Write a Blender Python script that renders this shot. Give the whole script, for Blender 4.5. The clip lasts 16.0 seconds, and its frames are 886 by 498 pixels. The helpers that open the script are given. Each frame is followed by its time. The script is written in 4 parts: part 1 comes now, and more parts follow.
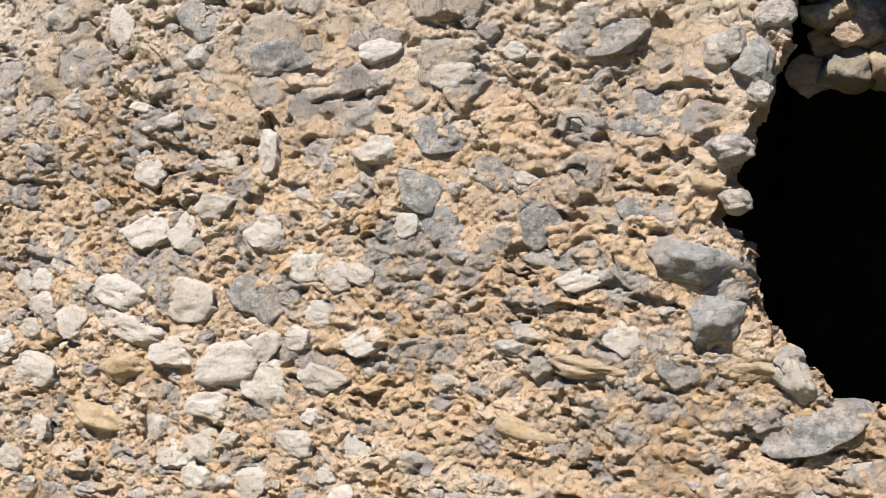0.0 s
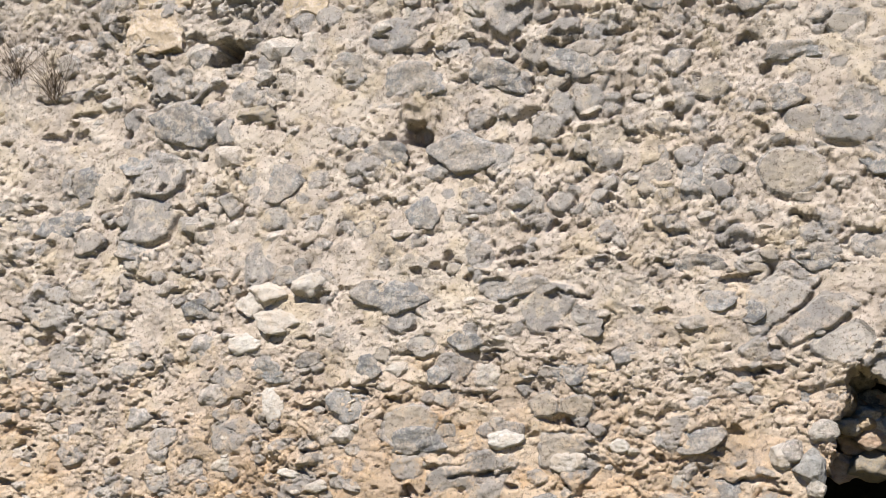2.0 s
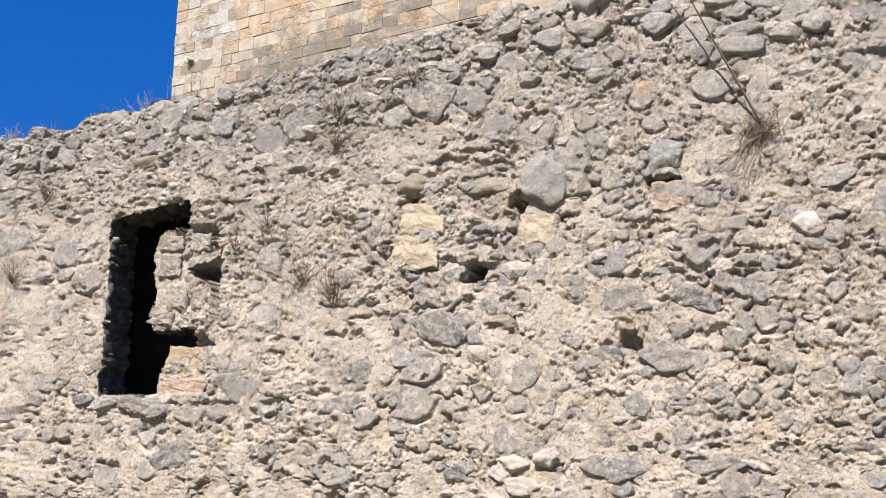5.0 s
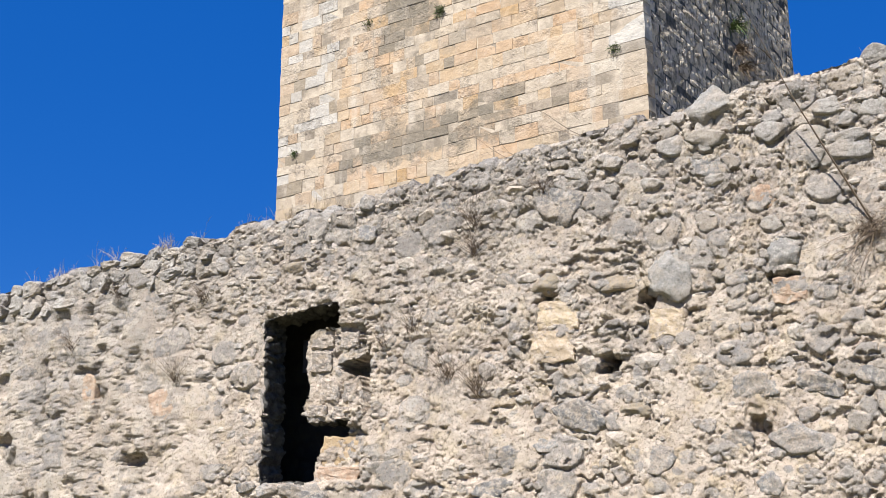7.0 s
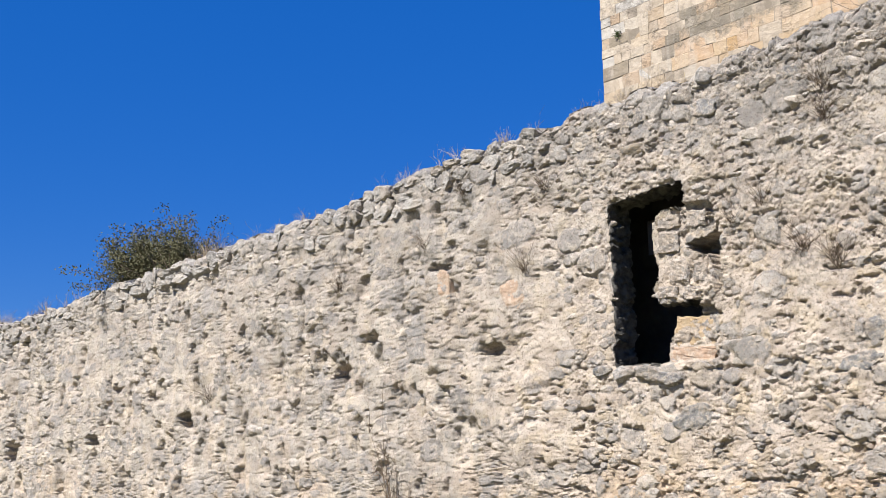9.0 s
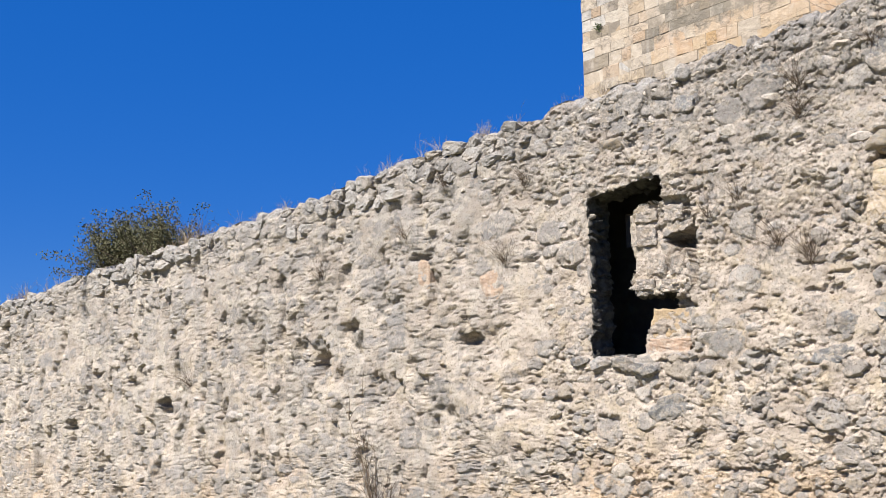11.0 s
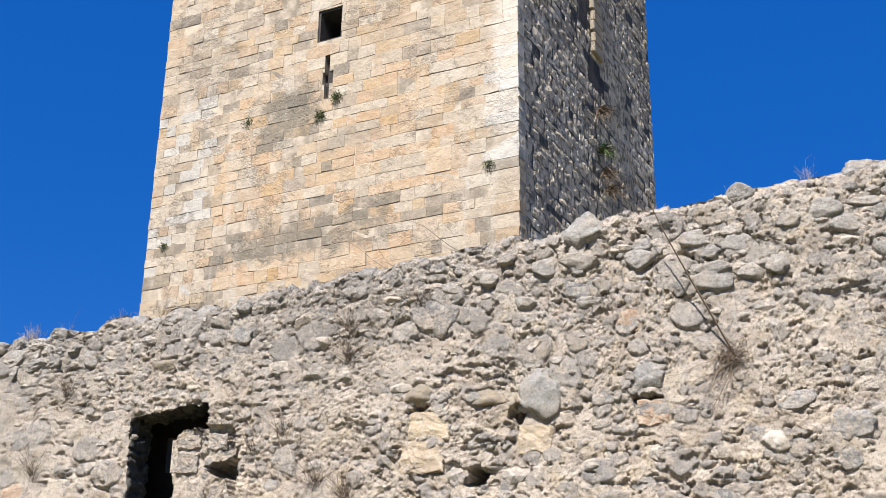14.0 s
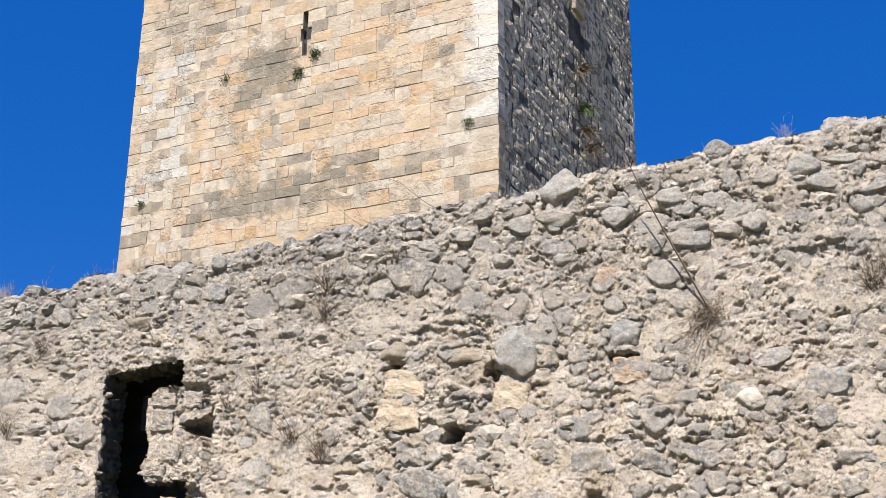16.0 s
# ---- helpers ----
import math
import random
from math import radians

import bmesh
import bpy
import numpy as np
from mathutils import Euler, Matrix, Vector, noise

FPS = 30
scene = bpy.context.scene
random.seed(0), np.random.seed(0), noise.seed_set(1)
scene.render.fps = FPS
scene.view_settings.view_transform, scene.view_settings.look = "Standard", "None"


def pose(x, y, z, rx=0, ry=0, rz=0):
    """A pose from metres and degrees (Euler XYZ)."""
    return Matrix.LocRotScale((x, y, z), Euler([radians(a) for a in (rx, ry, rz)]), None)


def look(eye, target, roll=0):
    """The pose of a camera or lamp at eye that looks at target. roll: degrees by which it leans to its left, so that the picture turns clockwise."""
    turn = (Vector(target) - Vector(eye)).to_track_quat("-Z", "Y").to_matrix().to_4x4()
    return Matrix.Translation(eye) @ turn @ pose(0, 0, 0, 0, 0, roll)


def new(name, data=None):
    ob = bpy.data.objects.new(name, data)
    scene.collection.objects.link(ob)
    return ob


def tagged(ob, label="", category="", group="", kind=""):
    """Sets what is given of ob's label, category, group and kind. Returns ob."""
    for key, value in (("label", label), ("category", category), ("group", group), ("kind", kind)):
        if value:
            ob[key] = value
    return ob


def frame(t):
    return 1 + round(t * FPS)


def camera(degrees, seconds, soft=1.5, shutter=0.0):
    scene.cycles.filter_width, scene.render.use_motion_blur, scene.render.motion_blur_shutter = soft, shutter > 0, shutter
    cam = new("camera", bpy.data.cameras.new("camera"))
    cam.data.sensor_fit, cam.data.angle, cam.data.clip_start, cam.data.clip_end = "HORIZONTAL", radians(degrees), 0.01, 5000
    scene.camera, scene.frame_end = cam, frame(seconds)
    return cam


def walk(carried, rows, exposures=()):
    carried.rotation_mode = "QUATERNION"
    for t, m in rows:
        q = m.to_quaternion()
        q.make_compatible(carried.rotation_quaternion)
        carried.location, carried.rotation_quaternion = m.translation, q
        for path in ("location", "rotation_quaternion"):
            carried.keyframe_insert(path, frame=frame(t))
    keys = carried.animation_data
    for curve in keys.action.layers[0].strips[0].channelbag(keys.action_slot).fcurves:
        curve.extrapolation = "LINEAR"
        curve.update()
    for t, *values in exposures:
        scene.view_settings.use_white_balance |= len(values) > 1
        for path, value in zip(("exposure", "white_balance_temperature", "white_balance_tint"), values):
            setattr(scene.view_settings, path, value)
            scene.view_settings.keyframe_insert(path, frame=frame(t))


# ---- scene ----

cam = camera(40.3, 16.0, soft=0.85)
PATH = [
    (0, (1.435, -5.363, 0.608), (0.496, -3.597, 0.56), 1.1),
    (0.5, (1.297, -5.994, 0.845), (0.498, -4.16, 0.858), 1.2),
    (1, (0.906, -6.562, 1.071), (0.188, -4.698, 1.172), 0.9),
    (1.5, (0.773, -7.221, 1.235), (0.07, -5.362, 1.459), 0.4),
    (2, (0.671, -7.717, 1.421), (-0.031, -5.873, 1.745), 0.6),
    (2.5, (0.504, -8.227, 1.529), (-0.185, -6.39, 1.922), 0.5),
    (3, (0.629, -8.712, 1.608), (-0.061, -6.888, 2.055), 0.8),
    (3.5, (0.678, -9.199, 1.658), (-0.041, -7.397, 2.144), 1.3),
    (4, (0.703, -9.817, 1.734), (-0.059, -8.032, 2.218), 1.6),
    (4.2, (0.682, -9.999, 1.761), (-0.094, -8.216, 2.231), 1.5),
    (6.3, (0.687, -11.821, 1.988), (-0.216, -10.098, 2.455), -0.1),
    (6.5, (0.614, -11.976, 1.99), (-0.289, -10.261, 2.482), -0.1),
    (7, (0.547, -12.172, 1.993), (-0.374, -10.484, 2.543), -0.2),
    (7.5, (0.534, -12.268, 1.991), (-0.443, -10.62, 2.563), -0.1),
    (8, (0.498, -12.252, 1.99), (-0.606, -10.675, 2.532), -0.1),
    (8.5, (0.468, -12.259, 2.013), (-0.777, -10.765, 2.479), -0.6),
    (9, (0.381, -12.151, 2.016), (-1.002, -10.755, 2.387), -1.3),
    (9.2, (0.383, -12.141, 2.006), (-1.05, -10.786, 2.338), -1.6),
    (11.5, (0.526, -12.385, 2.033), (-0.75, -10.891, 2.408), 0.0),
    (12, (0.537, -12.398, 2.084), (-0.535, -10.79, 2.6), 1.5),
    (12.5, (0.555, -12.483, 2.069), (-0.336, -10.805, 2.693), 2.1),
    (13, (0.531, -12.512, 2.059), (-0.238, -10.798, 2.746), 2.0),
    (13.5, (0.509, -12.547, 2.025), (-0.202, -10.819, 2.737), 1.4),
    (14, (0.48, -12.509, 2.016), (-0.211, -10.771, 2.725), 0.8),
    (14.5, (0.498, -12.492, 2.001), (-0.185, -10.744, 2.693), 0.4),
    (15, (0.479, -12.425, 2.006), (-0.198, -10.667, 2.677), 0.3),
    (15.5, (0.494, -12.348, 2.015), (-0.181, -10.583, 2.67), 0.3),
    (16, (0.502, -12.394, 2.018), (-0.168, -10.624, 2.665), 0.6),
]
walk(cam, [(t, look(e, g, r)) for t, e, g, r in PATH])

# ---- light ----
SUN_EL, SUN_LEFT = 50.0, 3.3  # degrees above the horizon; degrees to the left of the wall's normal
world = bpy.data.worlds.new("sky")
scene.world = world
world.use_nodes = True
wn = world.node_tree.nodes
sky = wn.new("ShaderNodeTexSky")
sky.sky_type, sky.sun_disc = "NISHITA", False
sky.sun_elevation, sky.sun_rotation = radians(SUN_EL), radians(180 + SUN_LEFT)
sky.altitude, sky.air_density, sky.dust_density, sky.ozone_density = 1500, 1.0, 0.0, 4.0
depth = wn.new("ShaderNodeHueSaturation")  # a clear, deep blue highland sky
depth.inputs["Hue"].default_value, depth.inputs["Saturation"].default_value = 0.512, 1.36
world.node_tree.links.new(sky.outputs[0], depth.inputs["Color"])
even = wn.new("ShaderNodeMix")  # a constant blue mixed in evens the sky out towards the zenith
even.data_type = "RGBA"
even.inputs[0].default_value, even.inputs[7].default_value = 0.6, (0.07, 0.98, 4.35, 1)
world.node_tree.links.new(depth.outputs[0], even.inputs[6])
world.node_tree.links.new(even.outputs[2], wn["Background"].inputs[0])
wn["Background"].inputs[1].default_value = 0.057
sun = new("sun", bpy.data.lights.new("sun", "SUN"))
sun.data.energy, sun.data.angle, sun.data.color = 4.6, radians(0.53), (1.0, 0.965, 0.915)
sx, sy = -math.sin(radians(SUN_LEFT)), -math.cos(radians(SUN_LEFT))
ce, se = math.cos(radians(SUN_EL)), math.sin(radians(SUN_EL))
sun.matrix_world = look((sx * ce * 60, sy * ce * 60, se * 60), (0, 0, 0))
scene.view_settings.exposure = 1.25


# ---- materials ----
class Nodes:
    """Short calls to put a node material together."""

    def __init__(self, name, rough=0.9):
        self.mat = bpy.data.materials.new(name)
        self.mat.use_nodes = True
        self.t = self.mat.node_tree
        self.bsdf = self.t.nodes["Principled BSDF"]
        self.bsdf.inputs["Roughness"].default_value = rough
        self.bsdf.inputs["Specular IOR Level"].default_value = 0.25
        self.place = self.add("ShaderNodeTexCoord").outputs["Object"]

    def add(self, kind):
        return self.t.nodes.new(kind)

    def link(self, value, socket):
        if isinstance(value, (int, float)):
            socket.default_value = value
        elif isinstance(value, tuple):
            socket.default_value = (*value, 1)
        else:
            self.t.links.new(value, socket)

    def world_place(self):
        self.place = self.add("ShaderNodeNewGeometry").outputs["Position"]
        return self

    def stretch(self, sx, sy, sz):
        n = self.add("ShaderNodeMapping")
        self.link(self.place, n.inputs[0])
        n.inputs["Scale"].default_value = (sx, sy, sz)
        return n.outputs[0]

    def noise(self, scale, detail=5, rough=0.6, at=None):
        n = self.add("ShaderNodeTexNoise")
        self.link(self.place if at is None else at, n.inputs["Vector"])
        n.inputs["Scale"].default_value, n.inputs["Detail"].default_value, n.inputs["Roughness"].default_value = scale, detail, rough
        return n.outputs[0]

    def cells(self, scale, feature="F1", out="Distance", at=None):
        n = self.add("ShaderNodeTexVoronoi")
        n.feature = feature
        self.link(self.place if at is None else at, n.inputs["Vector"])
        n.inputs["Scale"].default_value = scale
        return n.outputs[out]

    def ramp(self, value, lo, hi, a=0.0, b=1.0):
        n = self.add("ShaderNodeMapRange")
        n.interpolation_type = "SMOOTHSTEP"
        for i, v in enumerate((value, lo, hi, a, b)):
            self.link(v, n.inputs[i])
        return n.outputs[0]

    def math(self, op, a, b=0.0):
        n = self.add("ShaderNodeMath")
        n.operation = op
        self.link(a, n.inputs[0]), self.link(b, n.inputs[1])
        return n.outputs[0]

    def mix(self, f, a, b, blend="MIX"):
        n = self.add("ShaderNodeMix")
        n.data_type, n.blend_type = "RGBA", blend
        self.link(f, n.inputs[0]), self.link(a, n.inputs[6]), self.link(b, n.inputs[7])
        return n.outputs[2]

    def colours(self, value, *stops):
        n = self.add("ShaderNodeValToRGB")
        self.link(value, n.inputs[0])
        e = n.color_ramp.elements
        while len(e) < len(stops):
            e.new(0.5)
        for el, (p, c) in zip(e, stops):
            el.position, el.color = p, (*c, 1)
        return n.outputs[0]

    def bump(self, height, dist, strength=1.0, after=None):
        n = self.add("ShaderNodeBump")
        self.link(height, n.inputs["Height"])
        n.inputs["Distance"].default_value, n.inputs["Strength"].default_value = dist, strength
        if after is not None:
            self.link(after, n.inputs["Normal"])
        return n.outputs[0]

    def done(self, colour, normal=None):
        self.link(colour, self.bsdf.inputs["Base Color"])
        if normal is not None:
            self.link(normal, self.bsdf.inputs["Normal"])
        return self.mat


def random_of(n, joined):
    if joined:
        return n.add("ShaderNodeNewGeometry").outputs["Random Per Island"]
    return n.add("ShaderNodeObjectInfo").outputs["Random"]


CREAM, SAND, OCHRE, ORANGE = (0.61, 0.52, 0.435), (0.535, 0.44, 0.35), (0.59, 0.40, 0.235), (0.45, 0.275, 0.13)
GREY, PALE, LICHEN = (0.232, 0.215, 0.197), (0.394, 0.360, 0.313), (0.139, 0.122, 0.107)


def masonry_material():
    n = Nodes("lime mortar and rubble")
    xyz = n.add("ShaderNodeSeparateXYZ")
    n.link(n.place, xyz.inputs[0])
    big, mid = n.noise(0.55, 4), n.noise(5, 7, 0.65)
    col = n.mix(n.ramp(mid, 0.36, 0.64), CREAM, SAND)
    col = n.mix(n.ramp(n.noise(3.1, 5, 0.6), 0.49, 0.61, 0.0, 0.7), col, (0.54, 0.435, 0.30))
    low = n.ramp(n.math("ADD", xyz.outputs[2], n.math("MULTIPLY", big, 3.0)), 2.2, 4.0, 1.0, 0.0)
    col = n.mix(n.math("MULTIPLY", low, n.ramp(n.noise(2.3, 5), 0.3, 0.65, 0.65, 1.0)), col, OCHRE)
    col = n.mix(n.math("MULTIPLY", n.ramp(n.noise(1.5, 6), 0.53, 0.66, 0.0, 0.8), low), col, ORANGE)
    high = n.ramp(n.math("ADD", xyz.outputs[2], n.math("MULTIPLY", big, 2.5)), 4.6, 8.0)
    col = n.mix(n.math("MULTIPLY", high, n.ramp(n.noise(9, 6, 0.7), 0.35, 0.62)), col, (0.365, 0.333, 0.299))
    far = n.ramp(n.math("ADD", xyz.outputs[0], n.math("MULTIPLY", big, 4.0)), -10.0, -6.0, 1.0, 0.0)
    col = n.mix(n.math("MULTIPLY", far, n.ramp(n.noise(1.6, 6, 0.7, n.stretch(1.6, 1, 0.5)), 0.4, 0.62, 0.25, 0.85)), col, (0.36, 0.33, 0.29))
    # each flake of mortar has its own shade
    bit = n.add("ShaderNodeAttribute")
    bit.attribute_name = "tint"
    shade = bit.outputs["Fac"]
    col = n.mix(n.ramp(shade, 0.30, 0.48, 0.45, 0.0), col, (0.36, 0.295, 0.235))
    col = n.mix(n.ramp(shade, 0.52, 0.72, 0.0, 0.4), col, (0.60, 0.52, 0.42))
    # bedded stones
    at = n.add("ShaderNodeAttribute")
    at.attribute_name = "stone"
    kind = at.outputs["Fac"]
    stone = n.colours(kind, (0.0, (0.234, 0.222, 0.211)), (0.25, (0.339, 0.313, 0.286)), (0.45, (0.245, 0.24, 0.235)), (0.62, (0.50, 0.455, 0.40)), (0.75, (0.226, 0.215, 0.208)), (0.88, (0.393, 0.332, 0.256)), (1.0, (0.286, 0.264, 0.242)))
    stone = n.mix(n.ramp(n.noise(9, 7, 0.7), 0.45, 0.62, 0.0, 0.5), stone, (0.383, 0.336, 0.284))
    stone = n.mix(n.ramp(n.noise(40, 5, 0.7), 0.52, 0.66, 0.0, 0.4), stone, (0.116, 0.107, 0.099))
    smear = n.math("MULTIPLY", n.ramp(kind, 0.02, 0.06), n.ramp(n.noise(7, 7, 0.75), 0.38, 0.52, 0.1, 0.85))
    col = n.mix(smear, col, stone)
    # grey weathering, lichen and specks
    col = n.mix(n.math("MULTIPLY", n.ramp(n.noise(1.7, 7, 0.7), 0.47, 0.60), n.ramp(n.noise(14, 8, 0.75), 0.46, 0.56, 0.0, 0.55)), col, (0.209, 0.194, 0.180))
    crest = n.math("MULTIPLY", n.ramp(n.math("ADD", xyz.outputs[2], big), 5.9, 7.1), n.ramp(xyz.outputs[0], -5.5, -2.5, 1.0, 0.0))
    col = n.mix(n.math("MULTIPLY", crest, n.ramp(n.noise(8, 7, 0.75), 0.42, 0.56, 0.1, 0.65)), col, (0.191, 0.180, 0.165))
    col = n.mix(n.ramp(n.noise(24, 6, 0.75), 0.57, 0.72, 0.0, 0.38), col, LICHEN)
    # dark specks: dirt in crevices, and the shade of pits put into colour
    col = n.mix(n.ramp(n.noise(34, 8, 0.8), 0.40, 0.46, 0.8, 0.0), col, (0.151, 0.116, 0.087))
    pebble = n.cells(42)
    col = n.mix(n.ramp(pebble, 0.12, 0.3, 0.3, 0.0), col, PALE)
    nb = n.bump(n.noise(20, 8, 0.74), 0.034)
    nb = n.bump(n.noise(55, 6, 0.78), 0.022, 1.0, nb)
    nb = n.bump(n.noise(130, 4, 0.7), 0.004, 1.0, nb)
    return n.done(col, nb)


def stone_material(name, base, second, dust, joined=False, spread=0.3, dusty=0.7, broken=0.0, specks=0.3):
    n = Nodes(name, 0.85).world_place()
    r = random_of(n, joined)
    col = n.mix(r, base, second)
    col = n.mix(n.ramp(n.noise(7, 6, 0.65), 0.35, 0.68, 0.0, spread), col, LICHEN)
    col = n.mix(n.ramp(n.noise(13, 8, 0.78), 0.46, 0.58, 0.0, dusty), col, dust)
    col = n.mix(n.ramp(n.noise(21, 7, 0.72), 0.50, 0.60, 0.0, broken), col, (0.48, 0.45, 0.405))  # pale broken faces
    col = n.mix(n.ramp(n.noise(3.0, 4, 0.6), 0.46, 0.6, 0.0, 0.3), col, (0.42, 0.33, 0.24))  # clay rubbed into the hollows
    col = n.mix(n.ramp(n.noise(45, 5, 0.75), 0.38, 0.48, specks, 0.0), col, (0.099, 0.084, 0.070))
    vein = n.ramp(n.noise(5, 3, 0.5, n.stretch(1, 1, 3)), 0.49, 0.51, 0.0, 1.0)
    nb = n.bump(n.noise(15, 9, 0.76), 0.05)
    nb = n.bump(vein, 0.006, 0.6, nb)
    nb = n.bump(n.noise(110, 5, 0.7), 0.004, 0.9, nb)
    return n.done(col, nb)


def ashlar_material(name, stops, stain, joined=False):
    n = Nodes(name, 0.85).world_place()
    r = random_of(n, joined)
    col = n.colours(r, *stops)
    col = n.mix(n.ramp(n.noise(3.2, 8, 0.75), 0.45, 0.60, 0.0, 0.22 if stain < 0.6 else 0.12), col, (0.50, 0.43, 0.34))
    run = n.ramp(n.noise(0.7, 6, 0.65, n.stretch(2.6, 2.6, 0.3)), 0.54, 0.68)  # rain streaks
    col = n.mix(n.math("MULTIPLY", run, 0.3), col, (0.42, 0.39, 0.34))
    old = n.ramp(n.noise(0.55, 8, 0.7), 0.50, 0.58)  # weathered areas across many blocks
    pits = n.ramp(n.noise(5.5, 9, 0.8), 0.46, 0.56)
    grime = n.math("ADD", n.math("MULTIPLY", old, 0.30), stain * 0.34)
    col = n.mix(n.math("MULTIPLY", pits, grime), col, (0.125, 0.105, 0.085))
    col = n.mix(n.ramp(n.noise(17, 6, 0.75), 0.60, 0.68, 0.0, 0.55), col, (0.13, 0.10, 0.075))
    col = n.mix(n.ramp(n.noise(1.3, 8, 0.75), 0.55, 0.64, 0.0, 0.25 if stain < 0.6 else 0.08), col, (0.50, 0.45, 0.385))
    # old damp stains with ragged edges, and a washed strip by the corner: u along the face, z up
    xyz = n.add("ShaderNodeSeparateXYZ")
    n.link(n.place, xyz.inputs[0])
    stray = n.math("MULTIPLY", n.math("SUBTRACT", n.noise(1.6, 8, 0.75), 0.5), 3.2)
    u = n.math("ADD", n.math("ADD", xyz.outputs[0], 16.87), stray)
    z = n.math("ADD", xyz.outputs[2], n.math("MULTIPLY", stray, 0.5))
    for u0, u1, z0, z1, how in ((2.3, 7.0, 11.75, 12.6, 0.62), (3.2, 4.9, 14.6, 16.2, 0.6), (5.2, 6.9, 14.2, 14.7, 0.3), (0.8, 2.6, 16.6, 18.4, 0.2)):
        across = n.math("MULTIPLY", n.ramp(u, u0 - 0.3, u0 + 0.3), n.ramp(u, u1 - 0.3, u1 + 0.3, 1.0, 0.0))
        spot = n.math("MULTIPLY", across, n.math("MULTIPLY", n.ramp(z, z0 - 0.12, z0 + 0.12), n.ramp(z, z1 - 0.12, z1 + 0.12, 1.0, 0.0)))
        col = n.mix(n.math("MULTIPLY", spot, n.ramp(n.noise(4, 8, 0.78), 0.40, 0.54, how * 0.6, how * 1.3)), col, (0.15, 0.13, 0.10))
    strip = n.math("MULTIPLY", n.ramp(n.math("ADD", u, n.math("MULTIPLY", stray, -0.6)), 9.25, 9.7), n.ramp(z, 12.6, 14.0))
    col = n.mix(n.math("MULTIPLY", strip, 0.4), col, (0.55, 0.52, 0.47))
    nb = n.bump(n.noise(3.5, 6, 0.62), 0.05)
    nb = n.bump(n.math("MULTIPLY", n.noise(13, 8, 0.75), n.math("ADD", old, 0.6)), 0.026, 1.0, nb)
    return n.done(col, nb)


def side_material():
    """Grey, pitted small blocks with large dark damp areas."""
    n = Nodes("weathered side masonry", 1.0).world_place()
    n.bsdf.inputs["Specular IOR Level"].default_value = 0.05
    col = n.mix(random_of(n, True), (0.68, 0.57, 0.44), (0.86, 0.74, 0.59))
    damp = n.ramp(n.noise(0.5, 8, 0.7), 0.48, 0.60, 0.0, 0.5)
    col = n.mix(damp, col, (0.22, 0.185, 0.145))
    # dark flecks put the shade of irregular pits into the colour
    col = n.mix(n.ramp(n.noise(5, 9, 0.8), 0.49, 0.55, 0.0, 0.75), col, (0.13, 0.115, 0.10))
    col = n.mix(n.ramp(n.noise(4, 8, 0.8), 0.58, 0.66, 0.0, 0.7), col, (0.80, 0.74, 0.65))
    return n.done(col, n.bump(n.noise(7, 9, 0.8), 0.09))


ASHLAR_STOPS = ((0.0, (0.320, 0.263, 0.196)), (0.22, (0.365, 0.307, 0.236)), (0.42, (0.334, 0.240, 0.156)), (0.6, (0.383, 0.334, 0.267)), (0.76, (0.347, 0.249, 0.147)), (0.9, (0.276, 0.223, 0.165)), (1.0, (0.169, 0.142, 0.111)))
STAINED_STOPS = ((0.0, (0.19, 0.155, 0.112)), (0.5, (0.24, 0.195, 0.138)), (1.0, (0.165, 0.14, 0.108)))
WARM_STOPS = ((0.0, (0.366, 0.262, 0.170)), (0.4, (0.360, 0.243, 0.146)), (0.7, (0.379, 0.288, 0.194)), (1.0, (0.352, 0.231, 0.115)))
PALE_STOPS = ((0.0, (0.384, 0.358, 0.320)), (1.0, (0.320, 0.295, 0.257)))


def plain_material(name, a, b, scale=6.0, rough=0.9, dist=0.02):
    n = Nodes(name, rough).world_place()
    col = n.mix(n.ramp(n.noise(scale, 6, 0.65), 0.35, 0.65), a, b)
    return n.done(col, n.bump(n.noise(scale * 4, 6, 0.7), dist))


def leaf_material(name, a, b):
    n = Nodes(name, 0.75)
    return n.done(n.mix(random_of(n, True), a, b))


MASONRY = masonry_material()
WHITE_STONE = stone_material("pale limestone", (0.6, 0.555, 0.49), (0.52, 0.465, 0.4), (0.50, 0.40, 0.30), spread=0.12, dusty=0.5)
GREY_STONE = stone_material("grey limestone", (0.15, 0.149, 0.147), (0.25, 0.245, 0.238), (0.50, 0.42, 0.335), spread=0.2, dusty=0.6, broken=0.5, specks=0.45)
OCHRE_STONE = stone_material("ochre stone", (0.46, 0.33, 0.18), (0.42, 0.31, 0.19), SAND, spread=0.12, dusty=0.4)
BOULDER_STONE = stone_material("mottled grey boulder", (0.26, 0.252, 0.238), (0.32, 0.31, 0.29), (0.348, 0.321, 0.285), dusty=0.75, broken=0.5, specks=0.45)
PINK_STONE = stone_material("pinkish stone", (0.48, 0.34, 0.24), (0.42, 0.28, 0.19), SAND)
YELLOW_STONE = stone_material("yellow limestone", (0.54, 0.43, 0.285), (0.5, 0.39, 0.27), CREAM, spread=0.2, dusty=0.6)
JAMB_STONE = stone_material("cream jamb stone", (0.48, 0.39, 0.26), (0.45, 0.35, 0.23), CREAM, spread=0.1, dusty=0.4)
INFILL_STONE = stone_material("grey infill stone", (0.23, 0.205, 0.18), (0.29, 0.255, 0.22), SAND, spread=0.3, dusty=0.7, broken=0.5, specks=0.45)
CREAM_STONE = stone_material("cream stone", (0.360, 0.300, 0.204), (0.330, 0.270, 0.192), GREY)
